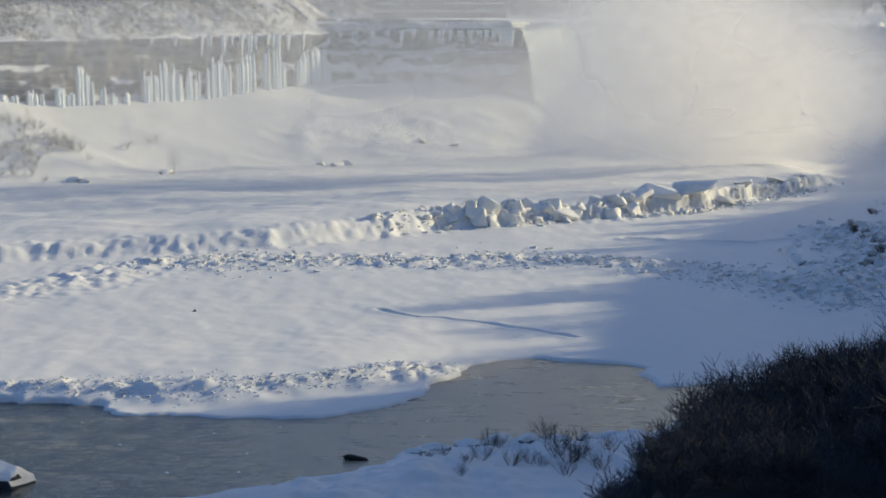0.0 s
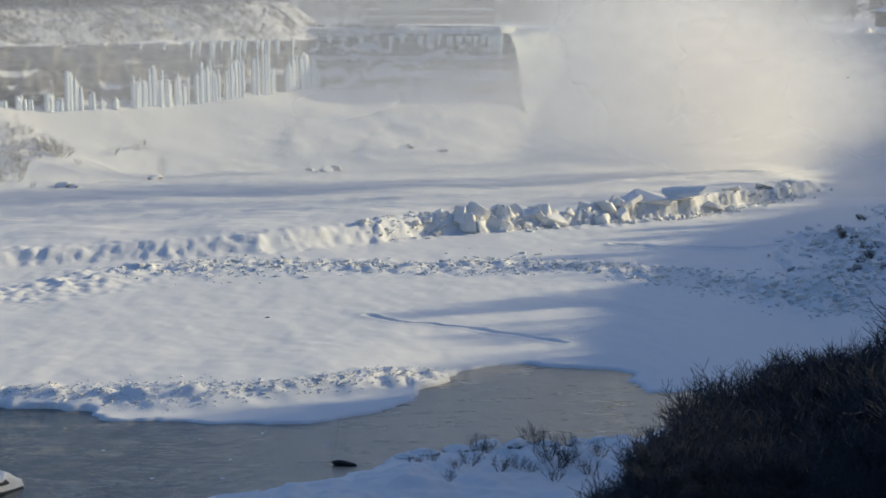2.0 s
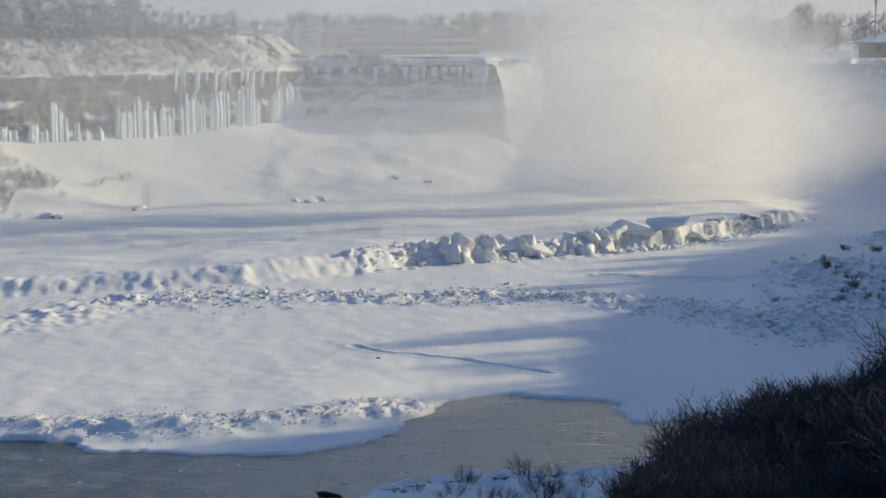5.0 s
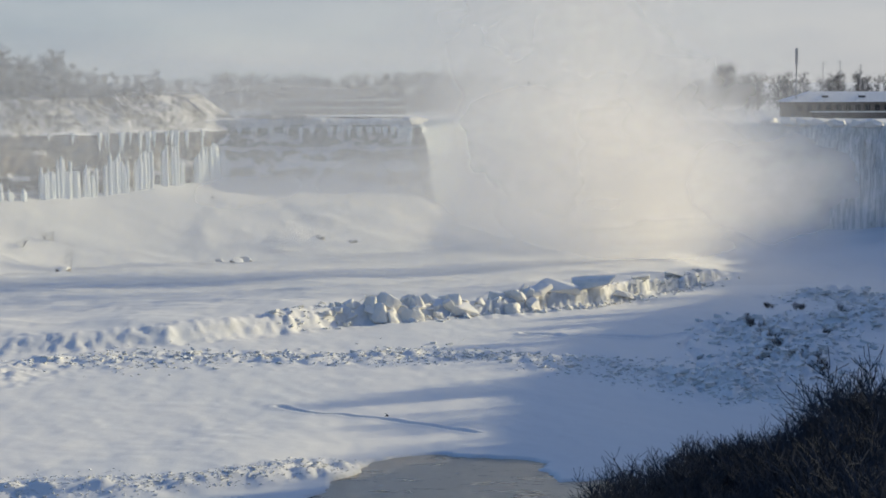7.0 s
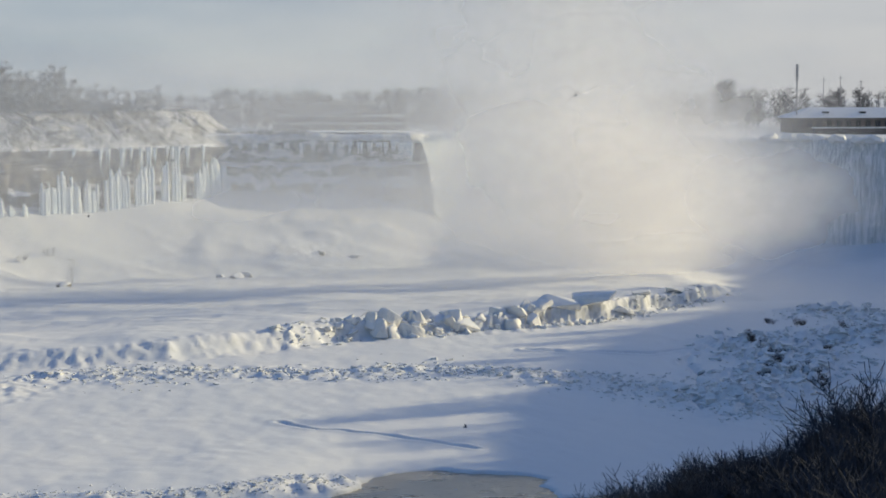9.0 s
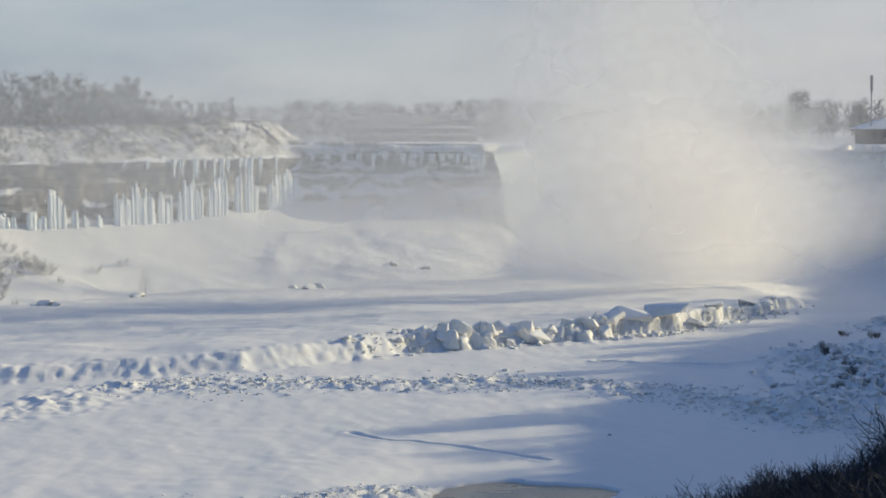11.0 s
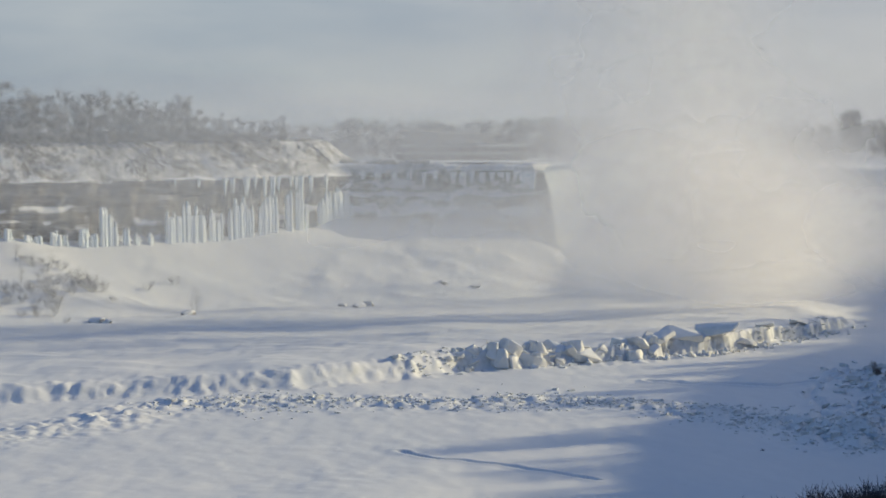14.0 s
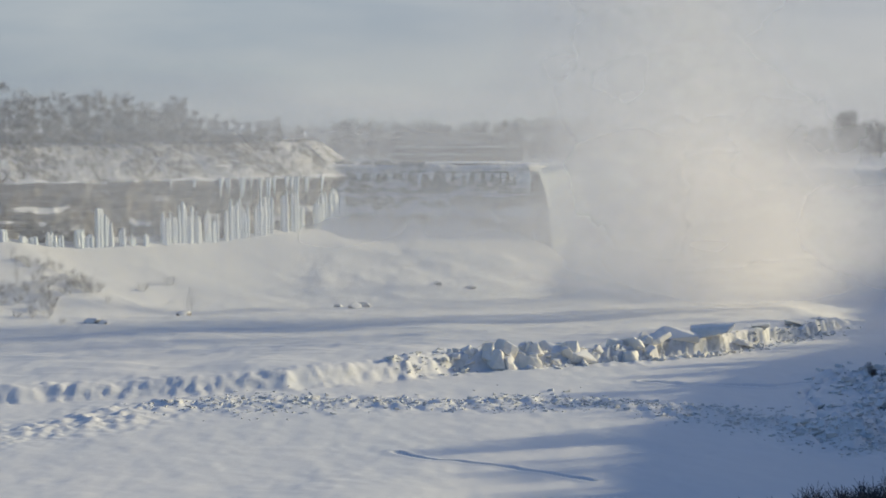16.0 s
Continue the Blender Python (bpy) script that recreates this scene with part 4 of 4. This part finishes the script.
    # stepped dam-like works in the haze
    works = empty("river_works", pose(10, 1015, 48.6), "long low terraced river works with snowy ledges", "building")
    for k, (x0, x1, z) in enumerate(((-34, 33, 4.0), (-32, 32, 7.6), (-14, 8, 9.6))):
        s = Soup()
        s.box(x0, k * 6, -3, x1, k * 6 + 30, z)
        part("tier", s.mesh("tier", wall), works)
        s = Soup()
        s.box(x0 - 0.4, k * 6 - 0.4, z, x1 + 0.4, k * 6 + 30, z + 0.55)
        part("snow_ledge", s.mesh("snow_ledge", SNOW), works, "snow on the ledge")


build_far()


def build_shade_trees():
    """Unseen trees added along the near side's top to throw shade over the ice."""
    rs = random.Random(81)
    kinds = [tree_meshes(700 + k, 15, DARK_BARK, 0.02, 2, 5, 0.0, 0.55, 0.06) for k in range(3)]
    line = RIM[4:13]
    n = 0
    for a, b in zip(line, line[1:]):
        a, b = Vector(a), Vector(b)
        for k in range(int((b - a).length / 2.6)):
            p = a.lerp(b, rs.random()) + Vector((rs.uniform(2, 14), rs.uniform(-3, 3)))
            stand = max(0.0, 0.5 + 0.5 * float(fbm(np.array([p.x * 0.4]), np.array([p.y]), 16, 2, 35)[0]))
            scaled(make_tree(kinds[n % 3], pose(p.x, p.y, 61.5, 0, 0, rs.uniform(0, 360)), "unseen bare tree on the rim above the gorge, added for shade", "trees on the rim"),
                   (0.40 + 1.05 * stand ** 1.5) * rs.uniform(0.7, 1.1))
            n += 1


build_shade_trees()


# ---- spray ----
def puff_mesh():
    n = 9
    X, Z = np.meshgrid(np.linspace(-1, 1, n), np.linspace(-1, 1, n))
    return X, np.zeros_like(X), Z


def build_mist():
    thick, thin = mist_material("dense_spray", 0.90, (0.985, 0.965, 0.955)), mist_material("thin_spray", 0.40, (0.975, 0.965, 0.955))
    veil = mist_material("drifting_haze", 0.22, (0.96, 0.95, 0.93), scale=0.9)
    made = {}
    moves = []
    rs = random.Random(4)

    def puff(x, y, z, w, h, m):
        if m.name not in made:
            made[m.name] = grid_mesh("spray_puff", *puff_mesh(), (m,))
        ob = new("spray_puff", made[m.name])
        tagged(ob, "pale drifting cloud of waterfall spray", "spray", "cloud of spray")
        ob.scale = (w, 1, h)
        moves.append((ob, (x, y, z), (rs.uniform(-9, -4), 0, rs.uniform(1, 5))))

    # the dense column, the tall plume over it, the low skirt on the ice
    for k, (x, z, w, h) in enumerate(((106, 32, 76, 38), (100, 44, 66, 42), (116, 32, 60, 38), (92, 58, 68, 54), (106, 22, 74, 26))):
        puff(x, 690 + 5 * k, z, w, h, thick)
    for k, (x, z, w, h) in enumerate(((80, 84, 72, 66), (72, 108, 74, 70), (92, 128, 90, 76), (136, 42, 62, 44), (80, 138, 78, 66), (100, 176, 120, 84), (56, 196, 130, 84),
                                      (72, 26, 66, 30), (72, 46, 52, 44), (142, 24, 60, 30), (88, 14, 74, 20), (112, 12, 70, 18), (140, 16, 60, 20),
                                      (66, 30, 44, 30))):
        puff(x, 717 + 5 * k, z, w, h, thin)
    puff(110, 684, 12, 80, 16, thin)
    for k, (x, z, w, h) in enumerate(((148, 32, 66, 40), (128, 62, 76, 50), (74, 44, 70, 44))):
        puff(x, 638 + 6 * k, z * 0.9 + 4, w * 0.9, h, thin)
    for x, y, z, w, h in ((40, 682, 24, 130, 34), (-40, 674, 38, 170, 56), (0, 640, 42, 210, 66), (-80, 650, 40, 130, 52), (-120, 664, 60, 115, 42), (20, 800, 28, 105, 42), (30, 950, 66, 260, 54),
                          (0, 620, 20, 150, 30), (70, 626, 26, 130, 36), (-20, 960, 58, 260, 34), (60, 970, 56, 240, 30)):
        puff(x, y, z, w, h, veil)
    return moves


MIST = build_mist()


# ---- strands of water that go over the brink ----
def build_strands():
    rs = random.Random(95)
    out = []
    for k in range(26):
        u, v = np.meshgrid(np.linspace(-1, 1, 5), np.linspace(0, 1, 12))
        tall, wide = rs.uniform(7, 13), rs.uniform(0.8, 1.8)
        X = u * wide * (0.35 + 0.65 * np.sin(v * 3.0)) + 0.3 * fbm(u * 3 + k, v * 9, 2, 3, 60)
        Y = -0.5 * (1 - u * u) + 0.3 * fbm(u * 4, v * 8 + k, 2, 3, 61)
        ob = new("water_strand", grid_mesh("water_strand", X, Y, -v * tall, (FALL,)))
        tagged(ob, "white strand of water dropping over the falls", "falling water", "strands of the falls")
        x = rs.uniform(205, 300)
        y = float(np.interp(x, [185, 215, 260, 345], [845, 805, 785, 780]))
        out.append((ob, x, y, 5.0 + 3.6 * k / 26 if k < 20 else 11 + rs.uniform(0, 4)))
    return out


STRANDS = build_strands()

# ---- drifting floes ----
def build_floes():
    rs = random.Random(91)
    out = []
    for k, (x, y) in enumerate([(-21.5, 296), (-25.2, 268), (-25, 279), (-35, 268), (12, 325), (24, 334), (-31, 292), (-44, 285), (-52, 300), (2, 300), (20, 305), (-12, 288)]):
        ob = new("ice_floe", stone_mesh("ice_floe", 800 + k, (rs.uniform(0.25, 0.6), rs.uniform(0.2, 0.4), 0.14), (SNOW,), sub=1))
        tagged(ob, "small white ice floe drifting on grey water", "ice floe", "drifting floes")
        out.append((ob, x, y, rs.uniform(0, 360), rs.uniform(-0.5, -0.15)))
    return out


FLOES = build_floes()

# ---- gulls ----
PLUME = bark_material("grey_gull_feathers", (0.10, 0.10, 0.105), (0.22, 0.22, 0.23))


def build_gull(group="gulls over the gorge"):
    body = empty("gull", pose(0, 0, 0), "grey gull in flight with raised wings", "bird", group)
    s = Soup()
    s.tube((0, -0.42, 0), (0, -0.15, 0.02), 0.03, 0.10, 6)
    s.tube((0, -0.15, 0.02), (0, 0.15, 0.02), 0.10, 0.11, 6)
    s.tube((0, 0.15, 0.02), (0, 0.34, 0.05), 0.11, 0.05, 6)
    part("torso", s.mesh("torso", PLUME), body)
    s = Soup()
    s.add([(-0.05, -0.4, 0), (0.05, -0.4, 0), (0.14, -0.62, 0), (-0.14, -0.62, 0), (0, -0.5, 0.03)], [(0, 1, 4), (1, 2, 4), (2, 3, 4), (3, 0, 4), (3, 2, 1, 0)])
    part("tail", s.mesh("tail", PLUME), body)
    wings = []
    for side in (1, -1):
        s = Soup()
        s.add([(0, 0.12, 0), (side * 0.36, 0.16, 0.06), (side * 0.78, -0.06, 0.02), (side * 0.36, -0.10, 0.05), (0, -0.14, 0), (side * 0.3, 0.03, 0.10)],
              [(0, 1, 5), (1, 2, 5), (2, 3, 5), (3, 4, 5), (4, 0, 5), (4, 3, 2, 1, 0)])
        wings.append((part("wing", s.mesh("wing", PLUME), body), side))
    return body, wings


# seconds and place of each gull
FLIGHTS = [
    [(0, 80.7, 450, 43.8), (0.6, 73.4, 450, 44.4), (1.0, 67.5, 450, 44.3), (1.8, 55.7, 450, 44.4), (2.2, 49, 450, 43.8), (6, -10, 455, 40), (16, -150, 470, 36)],
    [(0, 86, 450, 37), (0.6, 89.6, 450, 40.4), (1.0, 91.4, 450, 42.8), (1.8, 97.2, 450, 45.8), (2.6, 102.6, 450, 47.8), (3.0, 105.8, 450, 47.7), (6, 140, 455, 50), (16, 260, 470, 52)],
    [(0, -20, 450, 60), (3, 8, 450, 58), (5.4, 30.8, 450, 57), (6.2, 38.1, 450, 62.2), (7.0, 47, 450, 65.5), (7.8, 54.3, 450, 64.7), (8.6, 57.1, 450, 65.4),
     (10.9, 66.8, 450, 73), (11.3, 72.5, 450, 74.5), (11.7, 76.3, 450, 76.7), (12.3, 82, 450, 80), (12.8, 82.6, 450, 81.5), (13.6, 76.7, 450, 82.8), (14.0, 71.2, 450, 83.7), (14.6, 60.2, 450, 84.7),
     (15.2, 46, 450, 86.1), (15.7, 33.9, 450, 88.8), (16, 26.7, 450, 90.6)],
    [(0, -38, 330, 12), (1.5, -27.4, 330, 12), (3, -17, 330, 11), (8, 18, 340, 9), (16, 70, 360, 8)],
]
GULLS = [build_gull() for _ in FLIGHTS]

def motions():
    for ob, (x, y, z), (dx, dy, dz) in MIST:
        walk(ob, [(0, pose(x - dx / 2, y - dy / 2, z - dz / 2, 0, 0, 14)), (16, pose(x + dx / 2, y + dy / 2, z + dz / 2, 0, 0, 14))])
    for ob, x, y, start in STRANDS:
        keys = [(0, pose(x, y + 14, 46.5)), (start - 1.0, pose(x, y + 14, 46.5)), (start, pose(x, y - 1.6, 49.0))]
        for k in range(1, 7):
            s = k * 0.5
            keys.append((start + s, pose(x, y - 1.6 - 1.9 * s, 49.0 - 1.5 * s - 4.9 * s * s)))
        keys = [q for q in keys if q[0] < 15.9]
        walk(ob, keys + [(16, keys[-1][1])])
    for ob, x, y, turn, speed in FLOES:
        walk(ob, [(0, pose(x, y, -0.24, 0, 0, turn)), (16, pose(x + 16 * speed, y + 4 * speed, -0.24, 0, 0, turn + 30))])
    for (body, wings), rows in zip(GULLS, FLIGHTS):
        keys = []
        for k, (t, x, y, z) in enumerate(rows):
            a, b = rows[max(0, k - 1)], rows[min(len(rows) - 1, k + 1)]
            turn = math.degrees(math.atan2(b[2] - a[2], b[1] - a[1])) - 90
            if keys:
                while turn - last > 180:
                    turn -= 360
                while turn - last < -180:
                    turn += 360
                turn = max(last - 80, min(last + 80, turn))
            last = turn
            keys.append((t, pose(x, y, z, 0, 0, turn)))
        walk(body, keys)
        for wing, side in wings:
            walk(wing, [(k * 0.2, pose(0, 0, 0.06, 0, -side * (20 + 28 * math.sin(k * 1.7)), 0)) for k in range(81)])


motions()
